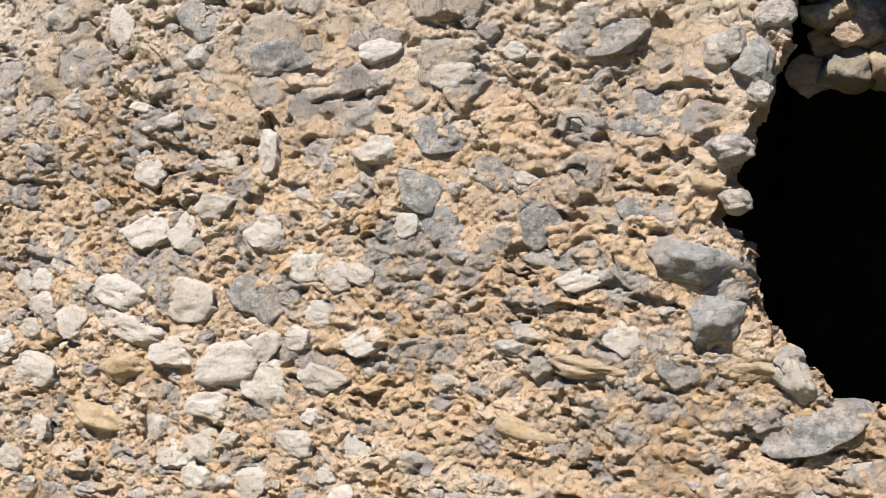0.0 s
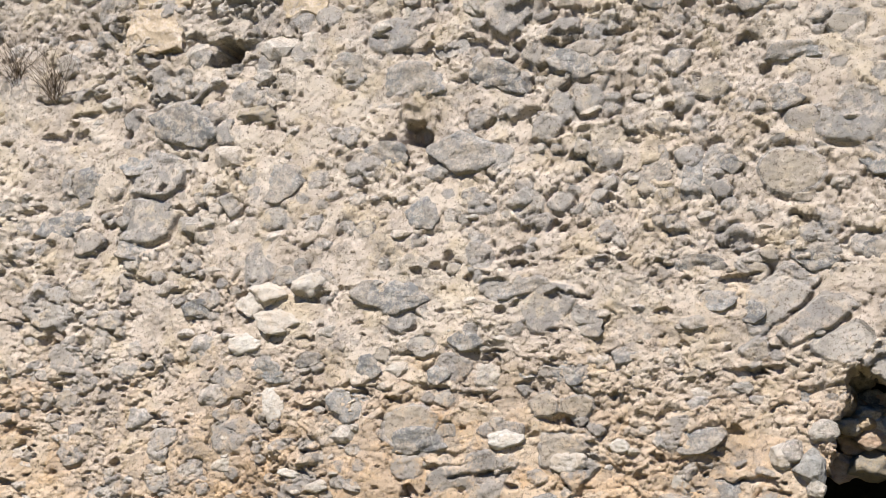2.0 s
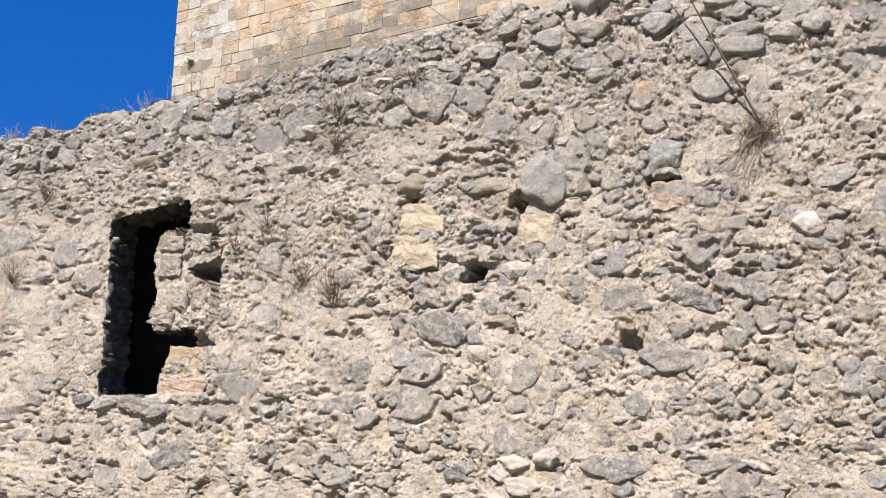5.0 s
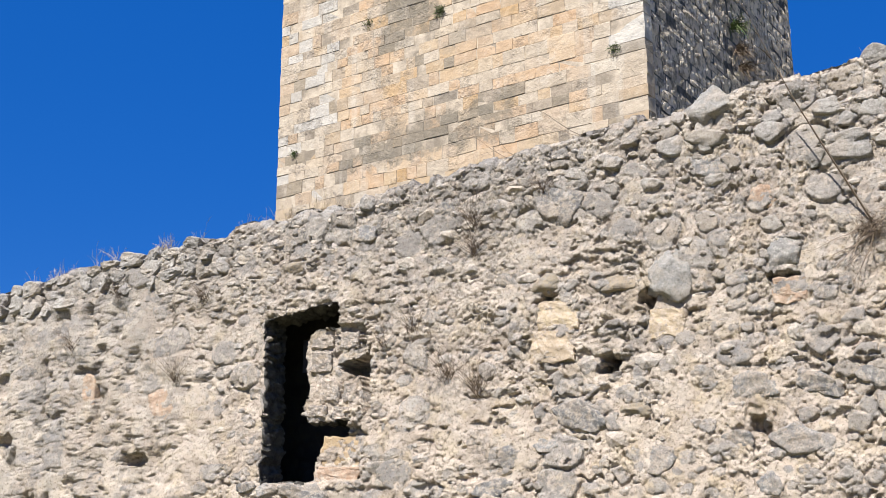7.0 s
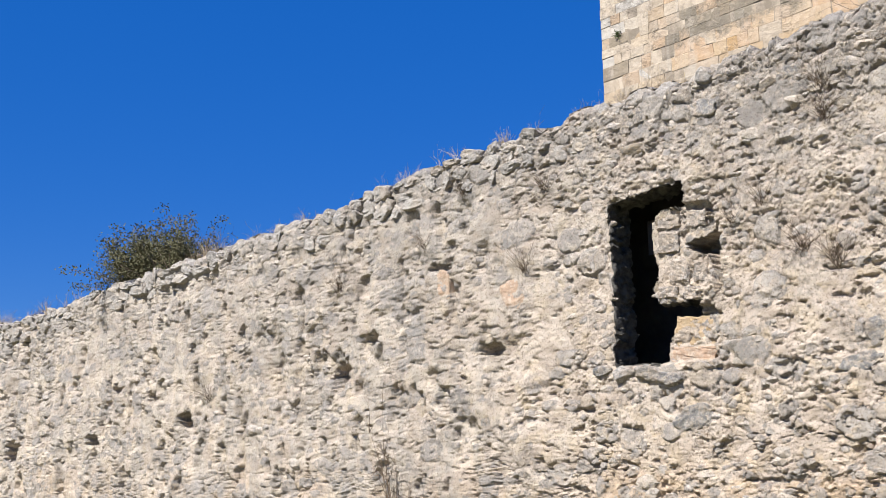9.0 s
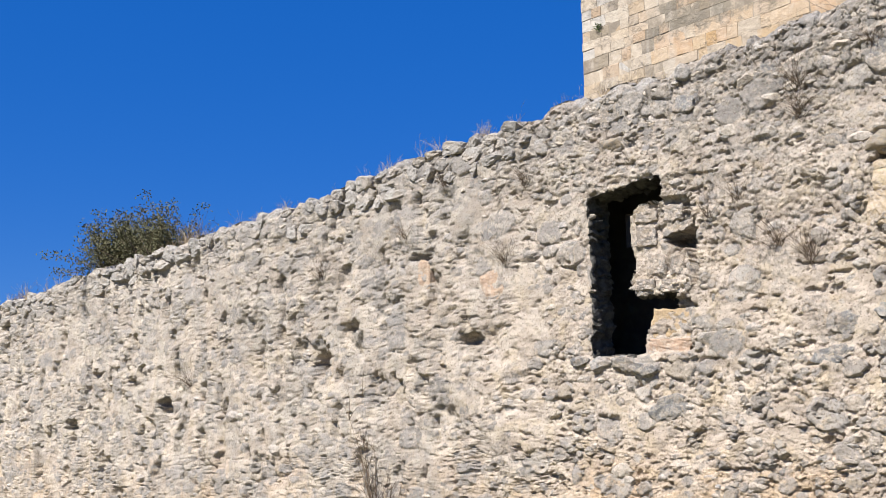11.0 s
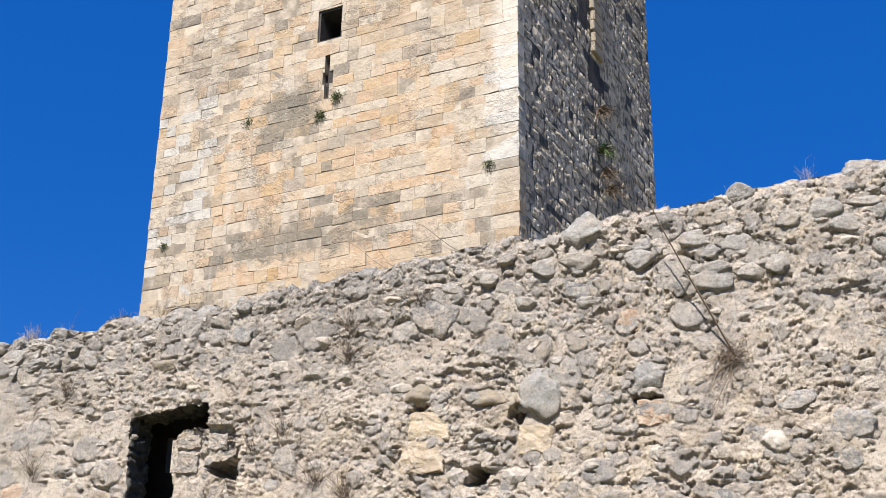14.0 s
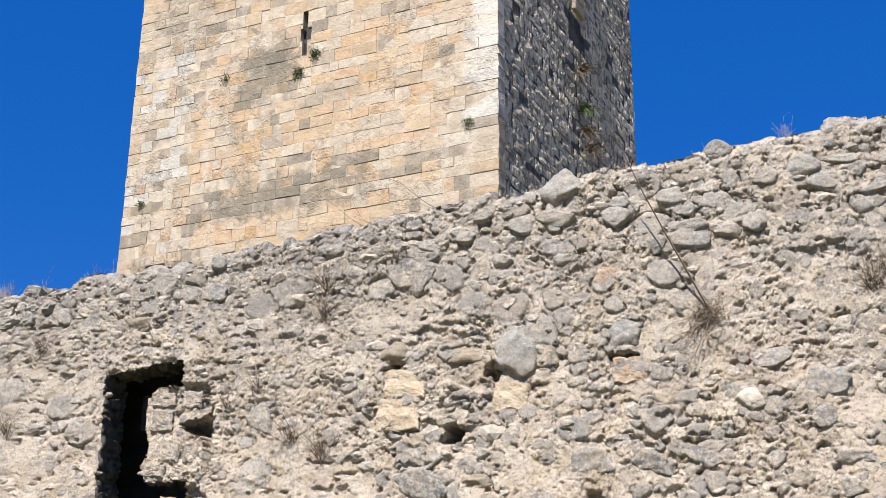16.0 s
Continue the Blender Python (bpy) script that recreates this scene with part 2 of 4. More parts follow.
MIXED_STONE = stone_material("mixed rubble", (0.28, 0.265, 0.25), (0.44, 0.385, 0.315), CREAM, spread=0.2, joined=True, broken=0.5, specks=0.45)
MIXED_PIECE = stone_material("mixed rubble stone", (0.27, 0.255, 0.24), (0.43, 0.38, 0.31), CREAM, spread=0.2, broken=0.5, specks=0.45)
CAP_STONE = stone_material("weathered capping stone", (0.29, 0.275, 0.255), (0.43, 0.4, 0.36), LICHEN, dusty=0.4, broken=0.5, specks=0.45)
CAP_JOINED = stone_material("weathered capping rubble", (0.29, 0.275, 0.255), (0.43, 0.4, 0.36), LICHEN, dusty=0.4, joined=True, broken=0.5, specks=0.45)
ASHLAR, ASHLAR_JOINED = ashlar_material("dressed limestone", ASHLAR_STOPS, 0.5), ashlar_material("dressed limestone joined", ASHLAR_STOPS, 0.5, True)
WARM = ashlar_material("warm peach limestone", WARM_STOPS, 0.35)
STAINED, WHITEWASHED = ashlar_material("stained limestone", STAINED_STOPS, 0.7), ashlar_material("washed pale limestone", PALE_STOPS, 0.4)
TOWER_CORE = plain_material("tower joints", (0.42, 0.355, 0.275), (0.18, 0.15, 0.115), 1.7)
SHADE_RUBBLE = side_material()
# tower side joints, and doorway reveals whose shade is put into the colour
DARK_CORE = plain_material("dark joints and shaded reveals", (0.15, 0.142, 0.13), (0.06, 0.056, 0.05), 9, dist=0.05)
# the shade inside openings, put into a near-black colour
UNLIT_INSIDE = plain_material("near-black for unlit insides", (0.06, 0.055, 0.05), (0.035, 0.03, 0.03), 3)
EARTH = plain_material("dry earth and grass", (0.22, 0.18, 0.10), (0.12, 0.13, 0.05), 0.8)
DRY = leaf_material("dry stems", (0.17, 0.125, 0.085), (0.10, 0.075, 0.055))
STRAW = leaf_material("straw grass", (0.52, 0.42, 0.27), (0.38, 0.30, 0.20))
GREEN = leaf_material("grey green leaves", (0.06, 0.062, 0.028), (0.105, 0.095, 0.048))
DARK_GREEN = leaf_material("dark green leaves", (0.05, 0.08, 0.025), (0.09, 0.11, 0.04))


# ---- shared geometry ----
def lattice(x, z, cell, seed, aspect=1.0):
    """Smooth value noise, 0 to 1."""
    rng = np.random.RandomState(seed)
    table = rng.rand(257, 257)
    u, v = x / (cell * aspect) + 1000.3, z / cell + 1000.7
    i, j = np.floor(u).astype(int), np.floor(v).astype(int)
    fu, fv = u - i, v - j
    fu, fv = fu * fu * (3 - 2 * fu), fv * fv * (3 - 2 * fv)
    i, j, k, l = i % 257, j % 257, (i + 1) % 257, (j + 1) % 257
    return (table[i, j] * (1 - fu) + table[k, j] * fu) * (1 - fv) + (table[i, l] * (1 - fu) + table[k, l] * fu) * fv


def fbm(x, z, cell, seed, octaves=4, aspect=1.0, gain=0.55):
    total, amp, norm = 0, 1.0, 0
    for o in range(octaves):
        total = total + amp * lattice(x, z, cell / 2 ** o, seed + o, aspect)
        norm, amp = norm + amp, amp * gain
    return total / norm


def worley(x, z, cell, seed, aspect=1.0):
    """Distances to the nearest and second nearest of jittered points, in cells, and a random number per cell."""
    rng = np.random.RandomState(seed)
    px, pz, pid = rng.rand(211, 211), rng.rand(211, 211), rng.rand(211, 211)
    u, v = x / (cell * aspect) + 900.0, z / cell + 900.0
    i, j = np.floor(u).astype(int), np.floor(v).astype(int)
    f1, f2, ident, du, dv = np.full(u.shape, 9.0), np.full(u.shape, 9.0), np.zeros(u.shape), np.zeros(u.shape), np.zeros(u.shape)
    for a in (-1, 0, 1):
        for b in (-1, 0, 1):
            k, l = (i + a) % 211, (j + b) % 211
            ox, oz = u - (i + a + px[k, l]), v - (j + b + pz[k, l])
            d = np.hypot(ox, oz)
            near = d < f1
            f2 = np.where(near, f1, np.minimum(f2, d))
            ident, du, dv = np.where(near, pid[k, l], ident), np.where(near, ox, du), np.where(near, oz, dv)
            f1 = np.where(near, d, f1)
    facet = cell * (du * ((ident * 13.7) % 1 - 0.5) + dv * ((ident * 29.3) % 1 - 0.5))  # each piece leans its own way
    return f1, f2, ident, facet


def smooth(v, lo, hi):
    t = np.clip((v - lo) / (hi - lo), 0, 1)
    return t * t * (3 - 2 * t)


def inside(x, z, outline):
    res = np.zeros(x.shape, bool)
    for (x0, z0), (x1, z1) in zip(outline, outline[1:] + outline[:1]):
        cross = (z0 > z) != (z1 > z)
        res ^= cross & (x < (x1 - x0) * (z - z0) / (z1 - z0 + 1e-9) + x0)
    return res


def mesh_from(name, verts, quads, material, second=None, kinds=None):
    """A mesh object from arrays of places and of four-cornered faces."""
    d = bpy.data.meshes.new(name)
    d.vertices.add(len(verts))
    d.vertices.foreach_set("co", np.asarray(verts, np.float32).ravel())
    nq = len(quads)
    d.loops.add(nq * 4)
    d.loops.foreach_set("vertex_index", np.asarray(quads, np.int32).ravel())
    d.polygons.add(nq)
    d.polygons.foreach_set("loop_start", np.arange(0, nq * 4, 4, dtype=np.int32))
    d.polygons.foreach_set("use_smooth", np.ones(nq, bool))
    d.materials.append(material)
    if second:
        d.materials.append(second)
        d.polygons.foreach_set("material_index", np.asarray(kinds, np.int32))
    d.update(calc_edges=True)
    d.validate()
    return new(name, d)


def part(name, bm, material, parent=None, label=""):
    d = bpy.data.meshes.new(name)
    bm.to_mesh(d)
    bm.free()
    d.materials.append(material)
    ob = new(name, d)
    ob.parent = parent
    return tagged(ob, label)


def box(bm, x0, x1, y0, y1, z0, z1):
    m = Matrix.Translation(((x0 + x1) / 2, (y0 + y1) / 2, (z0 + z1) / 2)) @ Matrix.Diagonal((x1 - x0, y1 - y0, z1 - z0, 1))
    return bmesh.ops.create_cube(bm, size=1, matrix=m)["verts"]


# ---- curtain wall ----
X0, X1, Z0 = -46.0, 4.0, -1.6
TOP_X = np.array([-46, -25.7, -22.9, -20.9, -17.9, -14.4, -12.0, -10.3, -8.7, -7.5, -6.8, -5.9, -4.5, -3.5, -1.9, -0.6, 0.4, 4.0])
TOP_Z = 0.06 + np.array([5.0, 5.55, 5.63, 5.86, 5.98, 6.17, 6.44, 6.55, 6.70, 6.70, 6.80, 6.90, 7.0, 7.12, 7.25, 7.38, 7.47, 7.7])
DOOR = [(-8.69, 5.38), (-8.1, 5.43), (-7.52, 5.48), (-7.55, 5.18), (-7.93, 5.16), (-8.11, 5.01), (-8.07, 4.72), (-8.05, 4.3), (-8.16, 4.17), (-8.0, 4.02),
        (-7.42, 4.02), (-7.55, 3.87), (-7.95, 3.6), (-8.0, 3.26), (-8.3, 3.3), (-8.68, 3.27)]
SLOT = [(-7.62, 4.70), (-7.3, 4.76), (-7.12, 4.92), (-7.08, 4.1), (-7.19, 4.1), (-7.25, 4.54), (-7.5, 4.58)]
BREACH = [(0.21, 1.3), (0.01, 0.83), (-0.03, 0.63), (0.08, 0.55), (0.12, 0.3), (0.23, 0.09), (0.37, -0.04), (0.48, -0.14), (0.6, -0.17), (0.87, -0.2),
          (0.87, 0.28), (0.85, 0.76), (0.87, 1.62), (0.72, 1.78), (0.6, 1.84), (0.47, 1.97), (0.36, 1.9), (0.33, 1.7), (0.22, 1.56), (0.25, 1.42)]
# putlog holes and gaps: x, z, width, height, depth
HOLES = [(-4.05, 4.37, 0.30, 0.22, 0.5), (-2.45, 3.63, 0.20, 0.15, 0.15), (-3.93, -0.16, 0.22, 0.10, 0.25), (-4.78, 5.19, 0.30, 0.14, 0.2),
         (-3.62, 5.03, 0.16, 0.26, 0.28), (-18.25, 3.12, 0.40, 0.28, 0.5), (-19.3, 3.58, 0.36, 0.26, 0.2), (-20.6, 3.8, 0.34, 0.22, 0.2),
         (-21.5, 2.88, 0.5, 0.2, 0.3), (-25.0, 2.75, 0.6, 0.5, 0.3), (-13.95, 3.58, 0.34, 0.42, 0.3), (-10.75, 3.72, 0.40, 0.2, 0.2),
         (-11.75, 4.98, 0.45, 0.14, 0.12), (-13.2, 4.1, 0.36, 0.2, 0.15), (-3.3, 4.86, 0.5, 0.12, 0.12), (-2.12, 5.12, 0.3, 0.1, 0.2), (-2.47, 1.1, 0.16, 0.16, 0.14)]


def bed(x, z, cell, seed, aspect, share, size):
    """Stones bedded in mortar: how much of a stone shows, its random number, its lean, and the washed-out joint round it."""
    f1, f2, ident, lean = worley(x, z, cell, seed, aspect)
    chosen = ident < share
    own = (ident * 57.31) % 1.0
    edge = np.minimum(size * (0.6 + 0.4 * own) - f1, 0.8 * (f2 - f1) - 0.02)
    return chosen * smooth(edge, 0.0, 0.07), own, lean, chosen * np.exp(-((edge + 0.05) / 0.07) ** 2)


def wall_height(x, z, top):
    """How far the weathered face stands out at (x, z), which bedded stone shows there, and the tint of its piece of mortar."""
    wob, bow = fbm(x, z, 0.11, 71, 4, gain=0.65) - 0.5, fbm(x, z, 0.11, 81, 4, gain=0.65) - 0.5
    jx, jz = x + 0.11 * wob, z + 0.09 * bow
    sx, sz = x + 0.045 * wob, z + 0.045 * bow
    h = 0.13 * (fbm(x, z, 1.1, 11) - 0.5) + 0.07 * (fbm(x, z, 0.35, 21, 3) - 0.5)
    left = smooth(-x, 8.5, 12.0)
    h = h + left * (0.11 * (fbm(x, z, 0.9, 91, 4, aspect=0.35) - 0.5) - 0.09 * smooth(fbm(x, z, 0.6, 95, 4, aspect=0.45), 0.60, 0.68))
    loose = smooth(z - top, -1.0 - 0.5 * smooth(x, -4.0, -1.0), -0.25)
    low = smooth(-z, -1.6, -0.6)
    worn = smooth(fbm(x, z, 0.55, 41, 5), 0.42, 0.58)  # crumbled areas between smoother ones
    worn = np.maximum(np.maximum(worn, 0.8 * loose), 0.6 * low)
    # flaked fragments of mortar, each at its own depth
    tint = np.zeros_like(x * z)
    for cell, seed, lift, tilt, part_of in ((0.30, 301, 0.030, 0.10, 0.4), (0.13, 303, 0.022, 0.16, 0.35), (0.062, 305, 0.012, 0.22, 0.25)):
        g1, g2, gid, glean = worley(jx, jz, cell, seed, 1.5)
        mask = 0.15 + 0.85 * worn
        h = h + mask * (lift * (gid - 0.5) + tilt * glean)
        h = h - mask * 0.012 * (gid > 0.6) * (1 - smooth(g2 - g1, 0.0, 0.10 if cell > 0.1 else 0.2))
        tint = tint + part_of * gid
    # bedded stones in three sizes
    stone = np.zeros_like(tint)
    clear = np.ones_like(tint)
    for cell, seed, share, size, lift in ((0.36, 311, 0.22, 0.60, 0.018), (0.20, 313, 0.26, 0.58, 0.016), (0.105, 315, 0.26, 0.58, 0.012)):
        body, own, lean, joint = bed(sx, sz, cell, seed, 1.35, share, size)
        here = np.maximum(smooth(fbm(x, z, 0.7, seed + 4, 3), 0.40, 0.50), loose) * (1 - 0.55 * left) * (1 - 0.6 * low)
        body, joint = body * here * clear, joint * here * clear
        h = h * (1 - 0.5 * body) + body * (0.004 + lift * own + 0.16 * lean)
        h = h - joint * (0.032 + 0.03 * loose) * smooth(fbm(x, z, 0.16, seed + 7, 3), 0.40, 0.56)
        stone = np.maximum(stone, body * (0.06 + 0.94 * ((own * 7.31) % 1.0)))
        clear = clear * (1 - body)
    # pits, level crevices, grain
    for cell, seed, share, deep in ((0.085, 321, 0.07, 0.045), (0.045, 323, 0.12, 0.026)):
        p1, p2, pid, _ = worley(jx, jz, cell, seed, 1.5)
        h = h - deep * clear * (pid < share * (0.35 + 0.9 * worn)) * (1 - smooth(p1, 0.26, 0.40))
    h = h - 0.05 * smooth(fbm(jx, jz, 0.075, 61, 4, aspect=3.0), 0.63, 0.68) * smooth(fbm(x, z, 0.6, 65), 0.46, 0.6) * (1 - 0.6 * left)
    for cell, seed, lift, tilt in ((0.044, 335, 0.018, 0.42), (0.027, 337, 0.012, 0.45)):  # crumbs of gravel and lime
        c1, c2, cid, clean = worley(sx, sz, cell, seed, 1.2)
        h = h + (0.25 + 0.75 * clear) * (0.4 + 0.6 * worn) * (1 - 0.5 * left) * (1 + 0.2 * low) * (lift * (cid ** 2 - 0.3) + tilt * clean)
    h = h + clear * 0.018 * (fbm(x, z, 0.05, 331, 3, gain=0.7) - 0.5)
    # openings and holes
    wx, wz = x + 0.10 * (fbm(x, z, 0.2, 111) - 0.5), z + 0.10 * (fbm(x, z, 0.2, 121) - 0.5)
    edge_x = -7.22 + 0.22 * (fbm(x, z, 0.25, 225, 4) - 0.5)
    infill = (wx > -8.3) * smooth(edge_x - wx, 0.0, 0.03) * smooth(wz, 3.27, 3.32) * smooth(5.2 - wz, 0.0, 0.05)
    h = h - (0.05 + 0.06 * fbm(x, z, 0.13, 221, 4)) * infill - 0.10 * infill * (wz < 3.95)
    h = h - 0.45 * inside(wx, wz, SLOT)
    vx, vz = wx + 0.2 * (fbm(x, z, 0.11, 201) - 0.5), wz + 0.2 * (fbm(x, z, 0.11, 211) - 0.5)
    for hx, hz, w, hh, depth in HOLES:
        q = np.hypot((vx - hx) / (w / 2), (vz - hz) / (hh / 2))
        h = h - depth * smooth(-q, -1.08, -0.78)
    return h, stone, tint


def build_wall():
    xs = np.concatenate([np.arange(X0, -29, 0.3), np.arange(-29, -9.6, 0.045), np.arange(-9.6, -5.2, 0.018), np.arange(-5.2, 1.15, 0.010), np.arange(1.15, X1, 0.05)])
    ss = np.concatenate([np.arange(0, 0.05, 0.005), np.arange(0.05, 0.48, 0.0011), np.arange(0.48, 1.0, 0.0018), [1.0]])
    top = np.interp(xs, TOP_X, TOP_Z)
    one = np.ones_like(xs)
    top = top + 0.16 * (fbm(xs, one, 0.45, 141, 4) - 0.5) + 0.10 * (worley(xs, one * 0.2, 0.3, 15)[2] - 0.5)
    gx = np.repeat(xs[:, None], len(ss), 1)
    gz = Z0 + ss[None, :] * (top[:, None] - Z0)
    h, stone, tint = wall_height(gx, gz, top[:, None])
    round_off = smooth(gz - top[:, None], -0.16, 0.0)
    front = np.stack([gx, -h + 0.10 * round_off ** 2, gz], -1)
    # broken top and plain back
    ty = np.linspace(0.12, 1.45, 22)
    tx, tyy = np.repeat(xs[:, None], 22, 1), np.repeat(ty[None, :], len(xs), 0)
    tz = top[:, None] + 0.16 * (fbm(tx, tyy, 0.35, 151) - 0.45) * smooth(tyy, 0.1, 0.3) - 0.25 * smooth(tyy, 1.0, 1.45)
    upper = np.stack([tx, tyy, tz], -1)
    bz = np.linspace(1, 0, 12)[1:]
    back = np.stack([np.repeat(xs[:, None], 11, 1), np.full((len(xs), 11), 1.5), Z0 + bz[None, :] * (top[:, None] - 0.3 - Z0)], -1)
    grid = np.concatenate([front, upper, back], 1)
    nx, nz = grid.shape[:2]
    index = np.arange(nx * nz).reshape(nx, nz)
    quads = np.stack([index[:-1, :-1], index[1:, :-1], index[1:, 1:], index[:-1, 1:]], -1)
    # real openings
    cx, cz = (gx[:-1, :-1] + gx[1:, 1:]) / 2, (gz[:-1, :-1] + gz[1:, 1:]) / 2
    wx, wz = cx + 0.09 * (fbm(cx, cz, 0.12, 161) - 0.5), cz + 0.09 * (fbm(cx, cz, 0.12, 171) - 0.5)
    cut = np.zeros(quads.shape[:2], bool)
    cut[:, :cx.shape[1]] = inside(wx, wz, DOOR) | inside(wx, wz, BREACH)
    bx = (xs[:-1] + xs[1:]) / 2
    gone = np.zeros(quads.shape[:2], bool)
    gone[(bx > -0.5) & (bx < 1.4), -5:] = True  # the room behind the breach
    gone[(bx > -9.3) & (bx < -8.7), -10:-8] = True  # the break behind the doorway
    verts = grid.reshape(-1, 3)
    rest = np.zeros((nx, nz - stone.shape[1]))
    stone, tint = np.concatenate([stone, rest], 1).ravel(), np.concatenate([tint, rest + 0.5], 1).ravel()
    # reveals: every edge between a kept and a cut face runs back into the wall
    q, extra, extra_faces, base = quads, [], [], len(verts)
    edges = []
    ci, cj = np.nonzero(cut)
    for i, j in zip(ci.tolist(), cj.tolist()):
        a, b, c, d = q[i, j].tolist()
        if not cut[i, j - 1]:
            edges.append((a, b))
        if not cut[i + 1, j]:
            edges.append((b, c))
        if not cut[i, j + 1]:
            edges.append((c, d))
        if not cut[i - 1, j]:
            edges.append((d, a))
    ring = {}
    steps = 7
    for a, b in edges:
        for v in (a, b):
            if v not in ring:
                ring[v] = base + len(extra)
                x, y, z = verts[v]
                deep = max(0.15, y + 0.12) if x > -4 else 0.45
                for k in range(1, steps + 1):
                    s = k / steps
                    w = noise.noise_vector((x * 8, s * 4, z * 8)) * 0.06 + noise.noise_vector((x * 23, s * 9, z * 23)) * 0.03
                    extra.append((x + w.x, y * (1 - s) + deep * s + w.y * 0.5, z + w.z))
        ra, rb = ring[a], ring[b]
        prev = (a, b)
        for k in range(steps):
            extra_faces.append((prev[0], prev[1], rb + k, ra + k))
            prev = (ra + k, rb + k)
    keep = quads[~(cut | gone)].reshape(-1, 4)
    verts = np.concatenate([verts, np.array(extra)])
    faces = np.concatenate([keep, np.array(extra_faces)])
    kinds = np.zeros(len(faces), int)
    kinds[len(keep):] = verts[faces[len(keep):, 0], 0] < -4  # the doorway's reveals: dark weathered stone, with shade put into the colour
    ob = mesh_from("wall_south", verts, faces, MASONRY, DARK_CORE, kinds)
    for key, value, filler in (("stone", stone, 0.0), ("tint", tint, 0.5)):
        at = ob.data.attributes.new(key, "FLOAT", "POINT")
        at.data.foreach_set("value", np.concatenate([value, np.full(len(extra), filler)]).astype(np.float32))
    return tagged(ob, "weathered castle curtain wall of rubble and crumbling cream lime mortar", "wall", kind="structure")


wall = build_wall()


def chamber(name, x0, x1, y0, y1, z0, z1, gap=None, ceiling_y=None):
    """An added box, coloured dark for the unlit hollow behind an opening; gap: x and z bounds of a break in its back.
    """
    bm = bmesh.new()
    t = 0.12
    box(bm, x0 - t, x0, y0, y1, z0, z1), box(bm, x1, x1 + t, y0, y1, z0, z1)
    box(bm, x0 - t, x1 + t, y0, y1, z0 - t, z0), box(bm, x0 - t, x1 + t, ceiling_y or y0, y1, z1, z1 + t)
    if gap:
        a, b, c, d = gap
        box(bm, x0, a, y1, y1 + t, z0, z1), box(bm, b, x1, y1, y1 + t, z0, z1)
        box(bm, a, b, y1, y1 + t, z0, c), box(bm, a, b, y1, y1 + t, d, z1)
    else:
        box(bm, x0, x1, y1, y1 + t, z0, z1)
    return part(name, bm, UNLIT_INSIDE, wall, "stone chamber within the wall, its shade put into a dark colour")


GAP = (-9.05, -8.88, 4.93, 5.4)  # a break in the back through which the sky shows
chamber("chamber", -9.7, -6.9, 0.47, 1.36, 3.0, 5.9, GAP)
# depth made up so that no sunlit patch shows through the breach
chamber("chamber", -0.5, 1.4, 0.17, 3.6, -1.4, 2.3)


# ---- ground ----
def ground_z(x, y):
    return -1.25 + 0.0118 * min(y, 0) ** 2 if y > -14 else 1.06 + 0.02 * (-14 - y)


def build_ground():
    ys = np.concatenate([np.linspace(-900, -40, 12), np.linspace(-30, 4, 70), np.linspace(30, 900, 12)])
    xs = np.concatenate([np.linspace(-900, -60, 12), np.linspace(-50, 30, 80), np.linspace(60, 900, 12)])
    v = [(x, y, ground_z(x, max(y, -60)) + 0.05 * noise.noise((x * 0.7, y * 0.7, 0))) for x in xs for y in ys]
    ix = np.arange(len(v)).reshape(len(xs), len(ys))
    q = np.stack([ix[:-1, :-1], ix[1:, :-1], ix[1:, 1:], ix[:-1, 1:]], -1).reshape(-1, 4)
    return tagged(mesh_from("ground", v, q, EARTH), "dry sloping earth with sparse grass below the wall", "ground", kind="structure")


build_ground()

# ---- tower ----
TL, TR = Vector((-16.868, 11.056, 0)), Vector((-6.733, 10.036, 0))
FACE = (TR - TL).length
TOWER = Matrix.Translation(TL) @ Matrix.Rotation(math.atan2(TR.y - TL.y, TR.x - TL.x), 4, "Z")
SIDE, T_TOP, T_FOOT = 10.01, 23.4, -1.2
tower = new("tower")
tower.matrix_world = TOWER
tagged(tower, "tall square stone keep with cream ashlar blocks and small loopholes", "tower")


def bevelled_block(seed, b=0.02):
    """A dressed block one unit in size with worn edges; its outer face looks along -y."""
    rng = random.Random(seed)
    bm = bmesh.new()
    bmesh.ops.create_cube(bm, size=1)
    bmesh.ops.bevel(bm, geom=[e for e in bm.edges if all(v.co.y < 0 for v in e.verts)], offset=b, segments=1, affect="EDGES", profile=0.5)
    for v in bm.verts:
        if v.co.y < 0:
            v.co.x += rng.uniform(-0.035, 0.02)
            v.co.z += rng.uniform(-0.055, 0.045)
            v.co.y += rng.uniform(-0.015, 0.015)
    return bm


def block_set(material):
    made = []
    for k in range(8):
        bm = bevelled_block(k)
        d = bpy.data.meshes.new("block")
        bm.to_mesh(d)
        bm.free()
        d.materials.append(material)
        made.append(d)
    return made


BLOCKS, STAINED_BLOCKS, PALE_BLOCKS, WARM_BLOCKS = block_set(ASHLAR), block_set(STAINED), block_set(WHITEWASHED), block_set(WARM)


